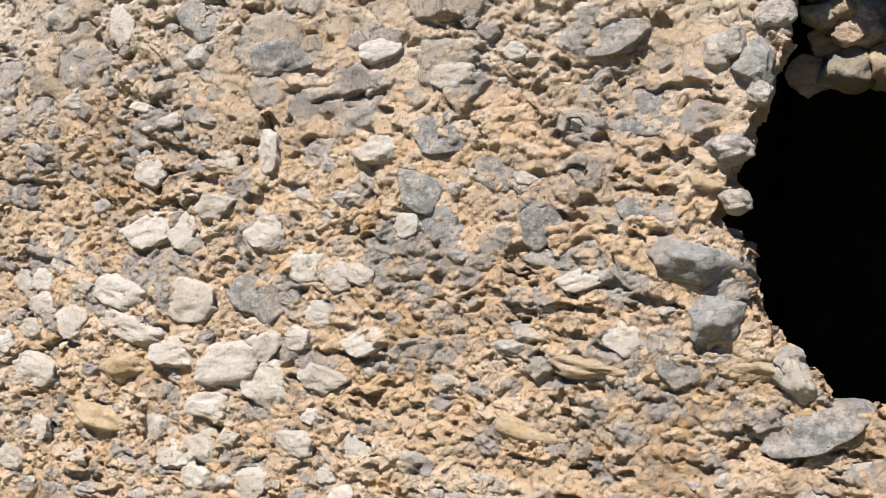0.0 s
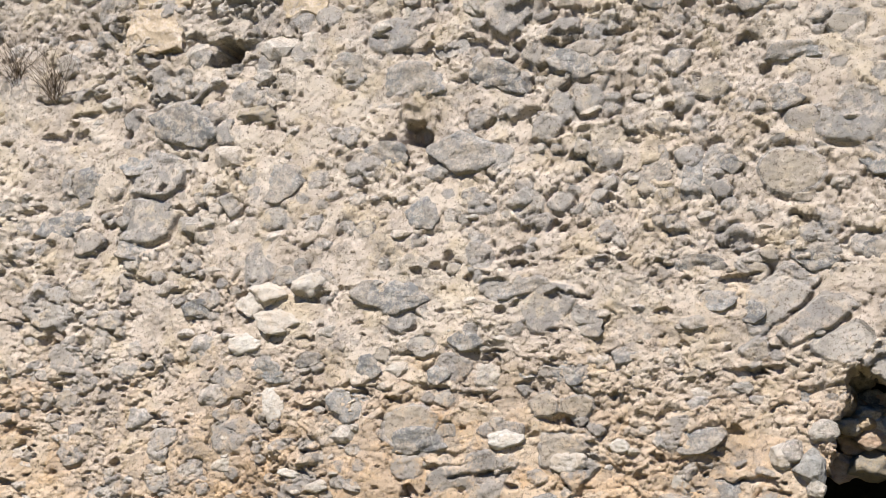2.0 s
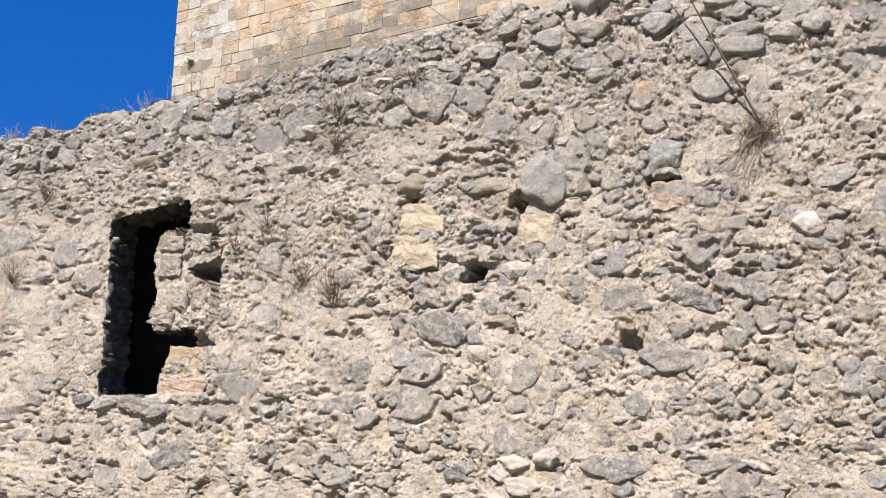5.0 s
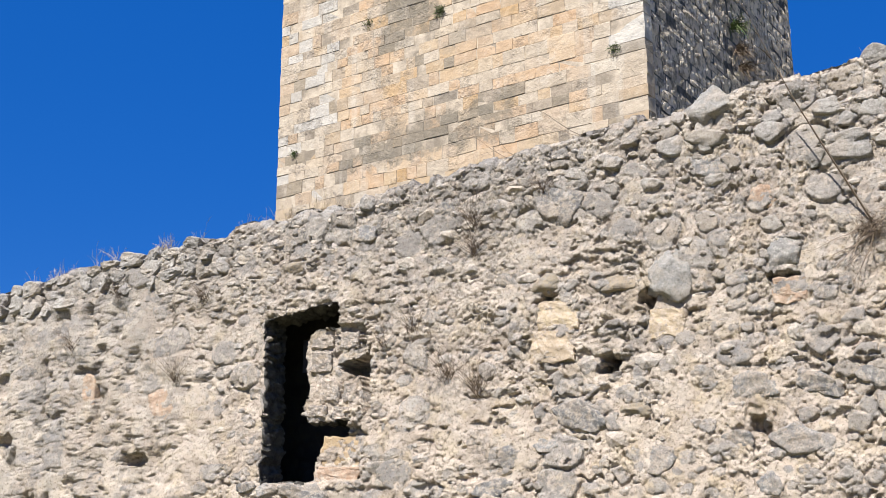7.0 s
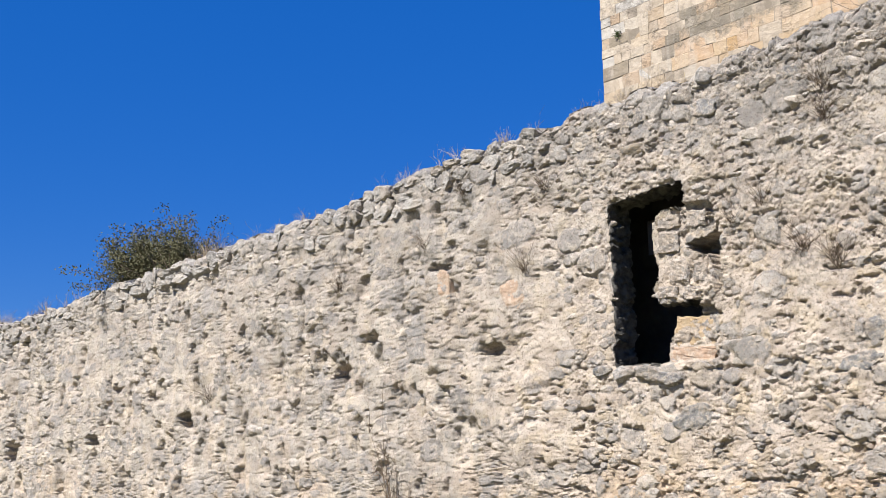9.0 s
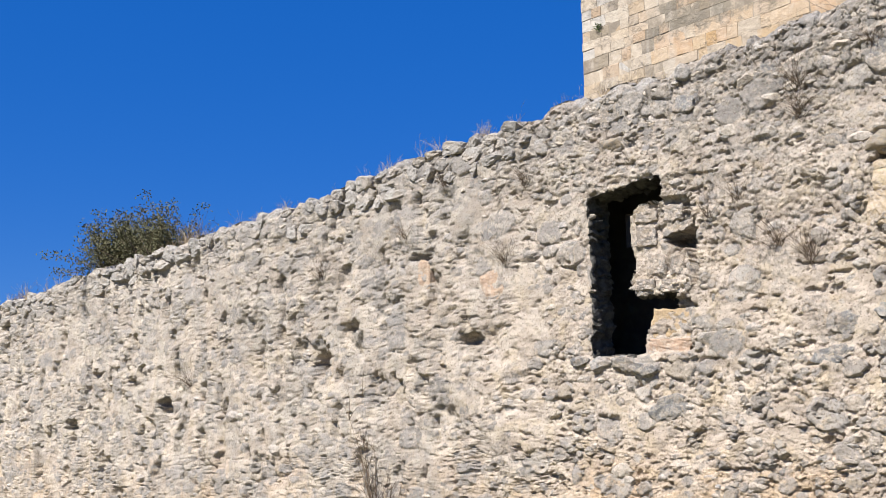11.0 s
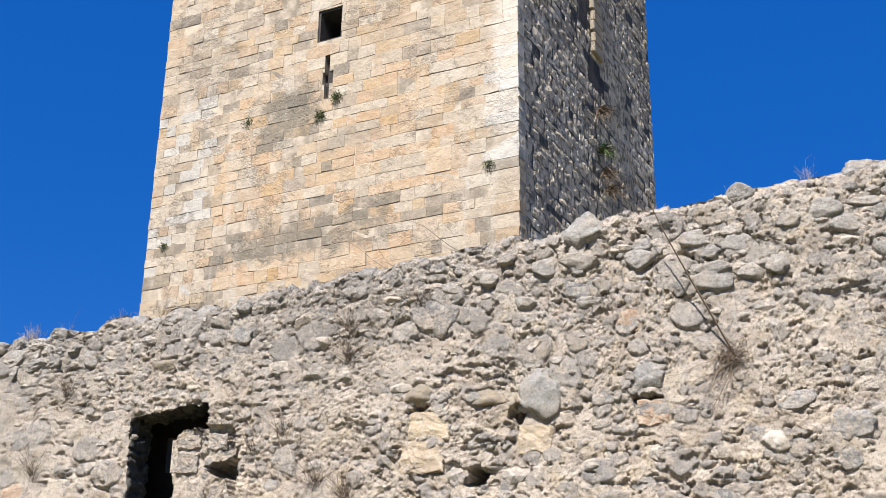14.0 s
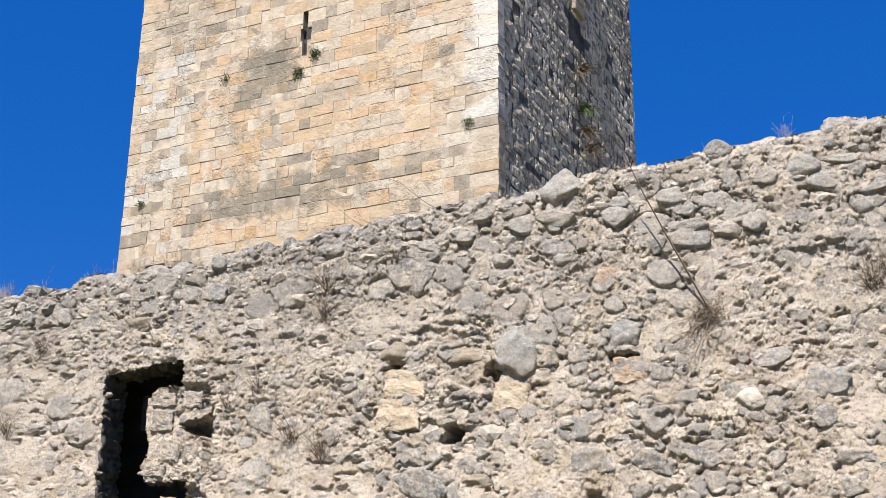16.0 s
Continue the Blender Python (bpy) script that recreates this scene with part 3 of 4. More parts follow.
def block_kind(u, z, rng):
    """Stained and washed parts of the lit face."""
    if 2.2 < u < 6.9 and 11.85 < z < 12.55 and rng.random() < 0.2:
        return STAINED_BLOCKS
    if 3.4 < u < 4.9 and 14.6 < z < 16.2 and rng.random() < 0.2:
        return STAINED_BLOCKS
    if u > 9.6 and z > 13.0 and rng.random() < 0.8:
        return PALE_BLOCKS
    if u < 1.8 and rng.random() < 0.4:
        return PALE_BLOCKS
    if 2.0 < u < 8.6 and rng.random() < 0.62:
        return WARM_BLOCKS
    return STAINED_BLOCKS if rng.random() < 0.08 else BLOCKS


# openings of the lit face: u0, u1, z0, z1
FACE_OPEN = [(4.78, 5.48, 17.3, 18.2), (5.05, 5.19, 15.68, 16.08), (4.99, 5.31, 16.08, 16.42), (5.05, 5.19, 16.42, 16.9)]


def tower_body():
    bm = bmesh.new()
    box(bm, 0.05, FACE - 0.05, 1.0, SIDE, T_FOOT, T_TOP)
    a0, a1, az0, az1 = FACE_OPEN[0]
    low, high = FACE_OPEN[1][2], FACE_OPEN[-1][3]
    spans = [(0.05, a0, T_FOOT, T_TOP), (a1, FACE - 0.05, T_FOOT, T_TOP), (a0, a1, T_FOOT, low), (a0, a1, high, az0), (a0, a1, az1, T_TOP)]
    for b0, b1, z0, z1 in FACE_OPEN[1:]:
        spans += [(a0, b0, z0, z1), (b1, a1, z0, z1)]
    for u0, u1, z0, z1 in spans:
        box(bm, u0, u1, -0.008, 1.002, z0, z1)
    # a dark sheet put in for the shade of the slit's depth
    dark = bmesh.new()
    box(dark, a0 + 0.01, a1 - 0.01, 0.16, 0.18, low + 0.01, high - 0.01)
    part("slit_shade_sheet", dark, UNLIT_INSIDE, tower, "dark sheet that stands in for the unlit depth of the narrow slit")
    # added panels carry the window's inner shade as dark colour
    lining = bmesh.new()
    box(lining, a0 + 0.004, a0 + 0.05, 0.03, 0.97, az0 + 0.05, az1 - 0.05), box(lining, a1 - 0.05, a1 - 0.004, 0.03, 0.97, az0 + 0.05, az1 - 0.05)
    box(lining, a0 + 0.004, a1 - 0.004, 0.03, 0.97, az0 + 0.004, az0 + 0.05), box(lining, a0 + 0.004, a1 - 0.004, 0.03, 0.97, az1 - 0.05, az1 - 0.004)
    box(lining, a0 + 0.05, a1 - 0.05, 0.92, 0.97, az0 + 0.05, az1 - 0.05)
    part("window_shade_lining", lining, UNLIT_INSIDE, tower, "dark lining that stands in for the shade inside the small square window")
    return part("core", bm, TOWER_CORE, tower)


def add_joined(store, mesh, m):
    base = store[2]
    for v in mesh.vertices:
        store[0].append(tuple(m @ v.co))
    for p in mesh.polygons:
        store[1].append([base + i for i in p.vertices])
    store[2] += len(mesh.vertices)


def joined_object(name, store, material, parent, label="", smooth_faces=False):
    d = bpy.data.meshes.new(name)
    d.from_pydata(store[0], [], store[1])
    d.materials.append(material)
    if smooth_faces:
        d.polygons.foreach_set("use_smooth", np.ones(len(d.polygons), bool))
    ob = new(name, d)
    ob.parent = parent
    return tagged(ob, label, kind="stuff")



def tower_face():
    rng = random.Random(4)
    loose, z, made = [[], [], 0], 9.4, 0
    while z < T_TOP:
        hgt = rng.uniform(0.22, 0.34)
        u = 0.0
        while u < FACE - 0.01:
            w = rng.uniform(0.24, 0.70)
            if FACE - u - w < 0.35:
                w = FACE - u
            spans = [(u, u + w)]
            for a, b, c, d in FACE_OPEN:
                if z < d - 0.1 and z + hgt > c + 0.1:
                    cutup = []
                    for s0, s1 in spans:
                        if s1 <= a or s0 >= b:
                            cutup.append((s0, s1))
                        else:
                            cutup += [p for p in ((s0, a), (b, s1)) if p[1] - p[0] > 0.06]
                    spans = cutup
            for s0, s1 in spans:
                proud = rng.uniform(-0.012, 0.008) - (0.02 if rng.random() < 0.05 else 0)
                m = Matrix.Translation(((s0 + s1) / 2, 0.15 - proud, z + hgt / 2)) @ Matrix.Diagonal((s1 - s0 - rng.uniform(0.002, 0.014), 0.34, hgt - rng.uniform(0.002, 0.016), 1))
                mesh = block_kind((s0 + s1) / 2, z, rng)[rng.randrange(8)]
                if 10.9 < z < 18.6 and made < 300 and rng.random() < 0.72:
                    ob = new("block", mesh)
                    ob.parent, ob.matrix_local = tower, m
                    made += 1
                else:
                    add_joined(loose, mesh, m)
            u += w
        z += hgt
    joined_object("masonry", loose, ASHLAR_JOINED, tower)


SIDE_GAPS = [(3.95, 4.72, 18.75, 22.0), (4.55, 5.55, 17.2, 18.1), (5.45, 5.8, 17.3, 17.8)]  # v0, v1, z0, z1 of dark openings


def rough_block(seed):
    """A small block with a worn, uneven face."""
    rng = random.Random(seed)
    bm = bmesh.new()
    bmesh.ops.create_grid(bm, x_segments=4, y_segments=3, size=0.5)
    for v in bm.verts:
        rim = max(abs(v.co.x), abs(v.co.y)) > 0.49
        v.co = Vector((v.co.x * (0.97 if rim else 1) + rng.uniform(-0.06, 0.06), rng.uniform(-0.8, -0.3) if rim else -1 + rng.uniform(-0.4, 0.5), v.co.y * 0.98 + rng.uniform(-0.10, 0.10)))
    d = bpy.data.meshes.new("block")
    bm.to_mesh(d)
    bm.free()
    return d


def tower_side():
    """The shaded side: worn courses over dark joints, with a tall window and broken openings."""
    rng = random.Random(8)
    bm = bmesh.new()
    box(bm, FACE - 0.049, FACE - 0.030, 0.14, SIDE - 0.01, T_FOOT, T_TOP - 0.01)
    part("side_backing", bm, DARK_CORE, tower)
    shapes = [rough_block(k + 50) for k in range(12)]
    store, z = [[], [], 0], 9.4
    turn = Matrix.Rotation(radians(90), 4, "Z")
    while z < T_TOP:
        hgt, v = rng.uniform(0.15, 0.34), 0.0
        while v < SIDE - 0.02:
            w = min(rng.choice((rng.uniform(0.12, 0.35), rng.uniform(0.3, 0.95))), SIDE - v)
            c = v + w / 2
            hole = any(a < c < b and e < z + hgt / 2 < f for a, b, e, f in SIDE_GAPS)
            crack = abs(c - 4.75 - 0.1 * math.sin(z * 3)) < 0.12 and 13.4 < z < 17.2
            if not hole and not crack and rng.random() > 0.035:
                tilt = Matrix.Rotation(rng.uniform(-0.02, 0.03), 4, "Z") @ Matrix.Rotation(rng.uniform(-0.05, 0.05), 4, "Y")
                m = Matrix.Translation((FACE - 0.034, c, z + hgt / 2 + rng.uniform(-0.03, 0.03))) @ turn @ tilt @ Matrix.Diagonal((w * 1.0, rng.uniform(0.010, 0.026), hgt * rng.uniform(0.95, 1.12), 1))
                add_joined(store, shapes[rng.randrange(12)], m)
            v += w
        z += hgt
    joined_object("side_masonry", store, SHADE_RUBBLE, tower, "grey weathered rough masonry in shade")
    # thin dark sheets stand in for the unlit depth of these openings
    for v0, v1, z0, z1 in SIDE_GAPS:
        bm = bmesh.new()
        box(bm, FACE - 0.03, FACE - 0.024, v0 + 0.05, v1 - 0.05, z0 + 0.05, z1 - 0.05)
        part("opening", bm, UNLIT_INSIDE, tower, "dark sheet in place of an unlit opening in the shaded side")
    bm = bmesh.new()
    for k in range(10):
        z = 18.2 + 0.33 * k
        box(bm, FACE - 0.03, FACE + 0.10, 4.80 + 0.05 * (k % 2), 5.52 - 0.06 * (k % 3), z, z + 0.31)
    bmesh.ops.bevel(bm, geom=bm.edges[:], offset=0.03, segments=1, affect="EDGES")
    part("pier", bm, CREAM_STONE, tower, "pale stone window pier")


tower_body(), tower_face()


# ---- stones of the curtain wall ----
def stone_mesh(seed, level, flat, material, rough=False):
    """A rough stone about one unit across, broken along a few planes; flat ones show a worn face towards -y."""
    rng = random.Random(seed)
    bm = bmesh.new()
    bmesh.ops.create_icosphere(bm, subdivisions=level, radius=0.56)
    cuts = [(Vector((rng.gauss(0, 1), rng.gauss(0, 0.6), rng.gauss(0, 1))).normalized(), rng.uniform(0.32, 0.48)) for _ in range(13 if rough else 9)]
    if flat:
        cuts.append((Vector((rng.uniform(-0.18, 0.18), -1, rng.uniform(-0.18, 0.18))).normalized(), 0.27))
    for v in bm.verts:
        v.co *= 1 + 0.24 * noise.noise(v.co * 2.2 + Vector((seed * 3.7, 0, 0)))
    for normal, far in cuts:
        for v in bm.verts:
            over = v.co.dot(normal) - far
            if over > 0:
                v.co -= normal * over * 0.93
    for v in bm.verts:
        v.co += v.co.normalized() * (0.075 * noise.noise(v.co * 4.5 + Vector((0, seed, 0))) + 0.045 * noise.noise(v.co * 11 + Vector((seed, 0, 0))))
    d = bpy.data.meshes.new("stone")
    bm.to_mesh(d)
    bm.free()
    if level > 2:
        d.polygons.foreach_set("use_smooth", np.ones(len(d.polygons), bool))
    if material:
        d.materials.append(material)
    return d


KINDS = {}
for kind, material, flat in (("white", WHITE_STONE, True), ("grey", GREY_STONE, True), ("boulder", BOULDER_STONE, False), ("ochre", OCHRE_STONE, False), ("pink", PINK_STONE, True),
                             ("cream", CREAM_STONE, False), ("bright", WHITE_STONE, False), ("mixed", MIXED_PIECE, False), ("cap", CAP_STONE, False)):
    KINDS[kind] = [stone_mesh(k + 17 * len(KINDS), 4, flat, material, kind == "boulder") for k in range(7)]
COURSE = [stone_mesh(400 + k, 3, True, CAP_STONE) for k in range(10)]
PLAIN = [stone_mesh(300 + k, 2, k % 2 == 0, None) for k in range(10)]


tower_side()


def face_of(x, z):
    """The wall's face at places x, z."""
    x, z = np.asarray(x, float), np.asarray(z, float)
    top = np.interp(x, TOP_X, TOP_Z)
    return -np.mean([wall_height(x + a, z + b, top)[0] for a, b in ((0, 0), (0.04, 0), (-0.04, 0), (0, 0.04), (0, -0.04))], 0)


PROUD = {"white": 0.032, "grey": 0.012, "boulder": 0.07, "ochre": 0.012, "pink": 0.0, "cream": 0.03, "bright": 0.045, "mixed": 0.004, "cap": 0.03}
pieces = random.Random(21)
placed = []


def lay(kind, rows, proud=None):
    """Stones of one kind as pieces of the wall: rows of x, z, width, height."""
    out = PROUD[kind] if proud is None else proud
    ys = np.maximum(face_of([r[0] for r in rows], [r[1] for r in rows]), -0.12)
    for (x, z, w, hh), y in zip(rows, ys):
        ob = new("stone", KINDS[kind][pieces.randrange(7)])
        ob.parent = wall
        deep = min(0.75 * max(w, hh), 0.34)
        front = 0.27 if kind in ("white", "grey", "pink") else 0.42
        turn = Matrix.Rotation(pieces.choice((0, math.pi)) + pieces.uniform(-0.25, 0.25), 4, "Y")
        ob.matrix_local = Matrix.Translation((x, min(y, 0.1) + front * deep - out, z)) @ Matrix.Diagonal((w * 1.12, deep, hh * 1.12, 1)) @ turn
        placed.append((x, z, max(w, hh) / 2))


lay("white", [(-3.57, 0.14, 0.32, 0.17), (-3.04, 0.1, 0.41, 0.25), (-3.48, -0.06, 0.38, 0.14), (-3.15, -0.19, 0.33, 0.19), (-2.75, -0.21, 0.38, 0.2), (-2.52, -0.1, 0.23, 0.18), (-2.5, -0.32, 0.31, 0.26), (-2.86, -0.44, 0.32, 0.15), (-4.25, -0.38, 0.42, 0.2), (-2.14, -0.25, 0.33, 0.16), (-3.33, 0.86, 0.21, 0.15), (-3.34, 0.5, 0.46, 0.19), (-3.07, 0.49, 0.21, 0.22), (-2.86, 0.65, 0.28, 0.15), (-2.49, 0.94, 0.15, 0.23), (-2.8, 0.92, 0.16, 0.1), (-3.19, 1.14, 0.14, 0.07), (-3.43, 1.23, 0.13, 0.05), (-1.81, 0.96, 0.25, 0.14), (-1.82, 1.48, 0.21, 0.11), (-1.39, 1.33, 0.2, 0.12), (-3.56, 1.71, 0.13, 0.24), (-3.8, 2.15, 0.22, 0.14), (-2.5, 0.51, 0.23, 0.2)])
lay("white", [(-1.63, 0.57, 0.17, 0.12), (-0.43, 0.07, 0.21, 0.16), (-0.66, 0.33, 0.31, 0.1), (-1.9, 0.31, 0.14, 0.09), (-1.05, 1.45, 0.13, 0.09), (-1.86, -0.05, 0.28, 0.13), (-3.74, 2.43, 0.25, 0.18), (-3.54, 2.28, 0.36, 0.18)])
lay("grey", [(-2.53, 0.18, 0.38, 0.3), (-2.93, 1.16, 0.2, 0.07), (-1.58, 0.76, 0.26, 0.22), (-1.48, 1.03, 0.31, 0.2), (-1.18, 0.86, 0.26, 0.18), (-1.42, 0.57, 0.24, 0.22), (-0.36, 1.15, 0.5, 0.26), (-0.55, 1.49, 0.33, 0.18), (-1.39, 1.89, 0.2, 0.12), (-2.96, 1.71, 0.3, 0.24), (-3.28, 2.02, 0.21, 0.12), (-2.81, 1.97, 0.18, 0.18), (-3.6, 1.95, 0.32, 0.16), (-2.09, 2.14, 0.22, 0.16), (-0.98, 2.01, 0.22, 0.12), (-0.88, 0.6, 0.19, 0.24), (-0.83, 0.44, 0.25, 0.12), (-0.41, 0.66, 0.18, 0.14), (-0.19, -0.06, 0.17, 0.17), (-2.27, 1.91, 0.15, 0.13), (-2.41, 1.46, 0.42, 0.2), (0.4, -0.27, 0.5, 0.2), (-3.55, 3.36, 0.36, 0.37), (-2.72, 3.48, 0.34, 0.2)])
lay("grey", [(-0.49, 2.59, 0.38, 0.14), (0.21, 2.64, 0.29, 0.25), (0.61, 3.21, 0.31, 0.23), (-1.7, 2.5, 0.42, 0.22), (-2.66, 2.47, 0.5, 0.27), (-1.27, 2.21, 0.22, 0.18), (-0.38, 2.36, 0.2, 0.15), (-0.18, 2.29, 0.16, 0.17), (-1.35, 1.91, 0.18, 0.18), (0.56, 2.63, 0.18, 0.15), (-3.48, 2.64, 0.2, 0.14), (-2.42, 3.01, 0.23, 0.23), (-4.81, 2.87, 0.4, 0.17), (-4.21, 2.41, 0.28, 0.16), (-4.43, 3.83, 0.57, 0.35), (-2.11, 3.46, 0.5, 0.32), (-0.88, 3.23, 0.36, 0.35), (-0.5, 3.15, 0.26, 0.27), (-0.3, 3.23, 0.13, 0.14), (-1.85, 3.97, 0.45, 0.22), (-1.29, 4.03, 0.38, 0.24), (-2.54, 5.22, 0.48, 0.38), (-0.6, 5.01, 0.40, 0.24), (-5.23, 3.45, 0.31, 0.27)])
lay("grey", [(-7.59, 2.61, 0.57, 0.29), (-0.12, 4.67, 0.48, 0.34), (-0.14, 4.38, 0.26, 0.28), (0.14, 3.94, 0.34, 0.14), (0.04, 3.65, 0.3, 0.18), (-4.57, 6.32, 0.47, 0.54), (-6.03, 6.39, 0.38, 0.32), (-7.27, 6.3, 0.45, 0.26), (-8.31, 6.39, 0.48, 0.41), (-2.88, 6.46, 0.34, 0.29), (-2.49, 4.01, 0.47, 0.31), (-3.02, 4.17, 0.33, 0.21), (-5.49, 3.13, 0.44, 0.22), (-4.84, 3.55, 0.37, 0.16)])
lay("boulder", [(-0.11, 0.43, 0.43, 0.28), (-0.02, 0.17, 0.31, 0.25), (0.13, 1.33, 0.20, 0.20), (-3.34, 5.24, 0.50, 0.54), (-2.07, 5.36, 0.36, 0.36), (-2.73, 7.12, 0.5, 0.42)])
lay("ochre", [(-0.08, 0.8, 0.26, 0.11), (0.14, -0.04, 0.34, 0.12), (-3.74, -0.59, 0.57, 0.17), (-3.53, -0.31, 0.43, 0.21), (-0.6, -0.09, 0.4, 0.12), (-0.95, -0.42, 0.5, 0.2)])
lay("bright", [(0.33, -0.04, 0.16, 0.24), (-0.05, 1.39, 0.17, 0.17), (-3.28, 2.56, 0.29, 0.16), (-3.62, 2.5, 0.3, 0.2), (-0.83, 4.56, 0.26, 0.24)])
lay("cream", [(-3.95, 5.28, 0.53, 0.28), (-4.78, 5.36, 0.35, 0.23), (-8.22, 5.99, 0.48, 0.23), (-3.79, 3.85, 0.34, 0.16)])
lay("pink", [(-2.27, 6.03, 0.27, 0.28), (-11.7, 4.7, 0.4, 0.5), (-10.35, 4.4, 0.5, 0.4), (-2.45, 1.12, 0.16, 0.14)])
lay("white", [(-2.74, 6.01, 0.33, 0.46)], -0.01)
lay("grey", [(-0.83, 4.56, 0.5, 0.42), (0.1, 1.78, 0.34, 0.26)], -0.01)
lay("mixed", [(0.02, 1.42, 0.16, 0.14), (0.16, 1.2, 0.12, 0.10), (0.02, 0.95, 0.22, 0.12), (0.06, 0.72, 0.15, 0.1), (0.3, 0.02, 0.14, 0.1), (0.2, 1.55, 0.15, 0.13)], 0.05)


def squared(x, z, w, hh, material, out):
    """A roughly squared block let into the rubble."""
    bm = bevelled_block(int(abs(x * 100)), 0.06)
    bmesh.ops.subdivide_edges(bm, edges=bm.edges[:], cuts=6, use_grid_fill=True)
    for v in bm.verts:
        v.co += noise.noise_vector(v.co * 3 + Vector((x, 0, z))) * 0.10 + noise.noise_vector(v.co * 9 + Vector((x, 0, z))) * 0.04
    ob = part("squared_stone", bm, material, wall, "roughly squared block")
    y = float(face_of([x], [z])[0])
    ob.matrix_local = Matrix.Translation((x, max(-0.06, min(y, 0.03)) + 0.13 - out, z)) @ Matrix.Rotation(0.04, 4, "Y") @ Matrix.Diagonal((w, 0.26, hh, 1))
    placed.append((x, z, w / 2))


squared(-4.64, 4.99, 0.50, 0.34, YELLOW_STONE, 0.035), squared(-4.72, 4.64, 0.52, 0.36, YELLOW_STONE, 0.016)
squared(-7.62, 3.66, 0.52, 0.36, OCHRE_STONE, -0.16), squared(-7.66, 3.38, 0.60, 0.2, PINK_STONE, -0.12)
for x, z, w, hh in ((-7.84, 5.02, 0.40, 0.20), (-7.45, 5.0, 0.34, 0.22), (-7.86, 4.76, 0.38, 0.26), (-7.72, 4.40, 0.34, 0.30), (-7.42, 4.36, 0.26, 0.26), (-7.9, 4.16, 0.36, 0.16), (-7.55, 4.12, 0.32, 0.16)):
    squared(x, z, w * 0.75, hh * 0.9, INFILL_STONE, -0.03)
lay("grey", [(-8.55, 3.22, 0.32, 0.16), (-8.2, 3.19, 0.36, 0.18), (-8.85, 3.28, 0.26, 0.13), (-7.9, 3.12, 0.3, 0.16)], 0.05)
squared(-3.38, 4.77, 0.40, 0.32, YELLOW_STONE, 0.03), squared(-2.06, 4.96, 0.36, 0.30, PINK_STONE, 0.0)


def room(x, z, r, share=0.75):
    return all((x - a) ** 2 + (z - b) ** 2 > (share * (r + c)) ** 2 for a, b, c in placed)


def open_at(x, z):
    p, q = np.array([x]), np.array([z])
    return any(inside(p, q, o)[0] for o in (DOOR, BREACH, SLOT))


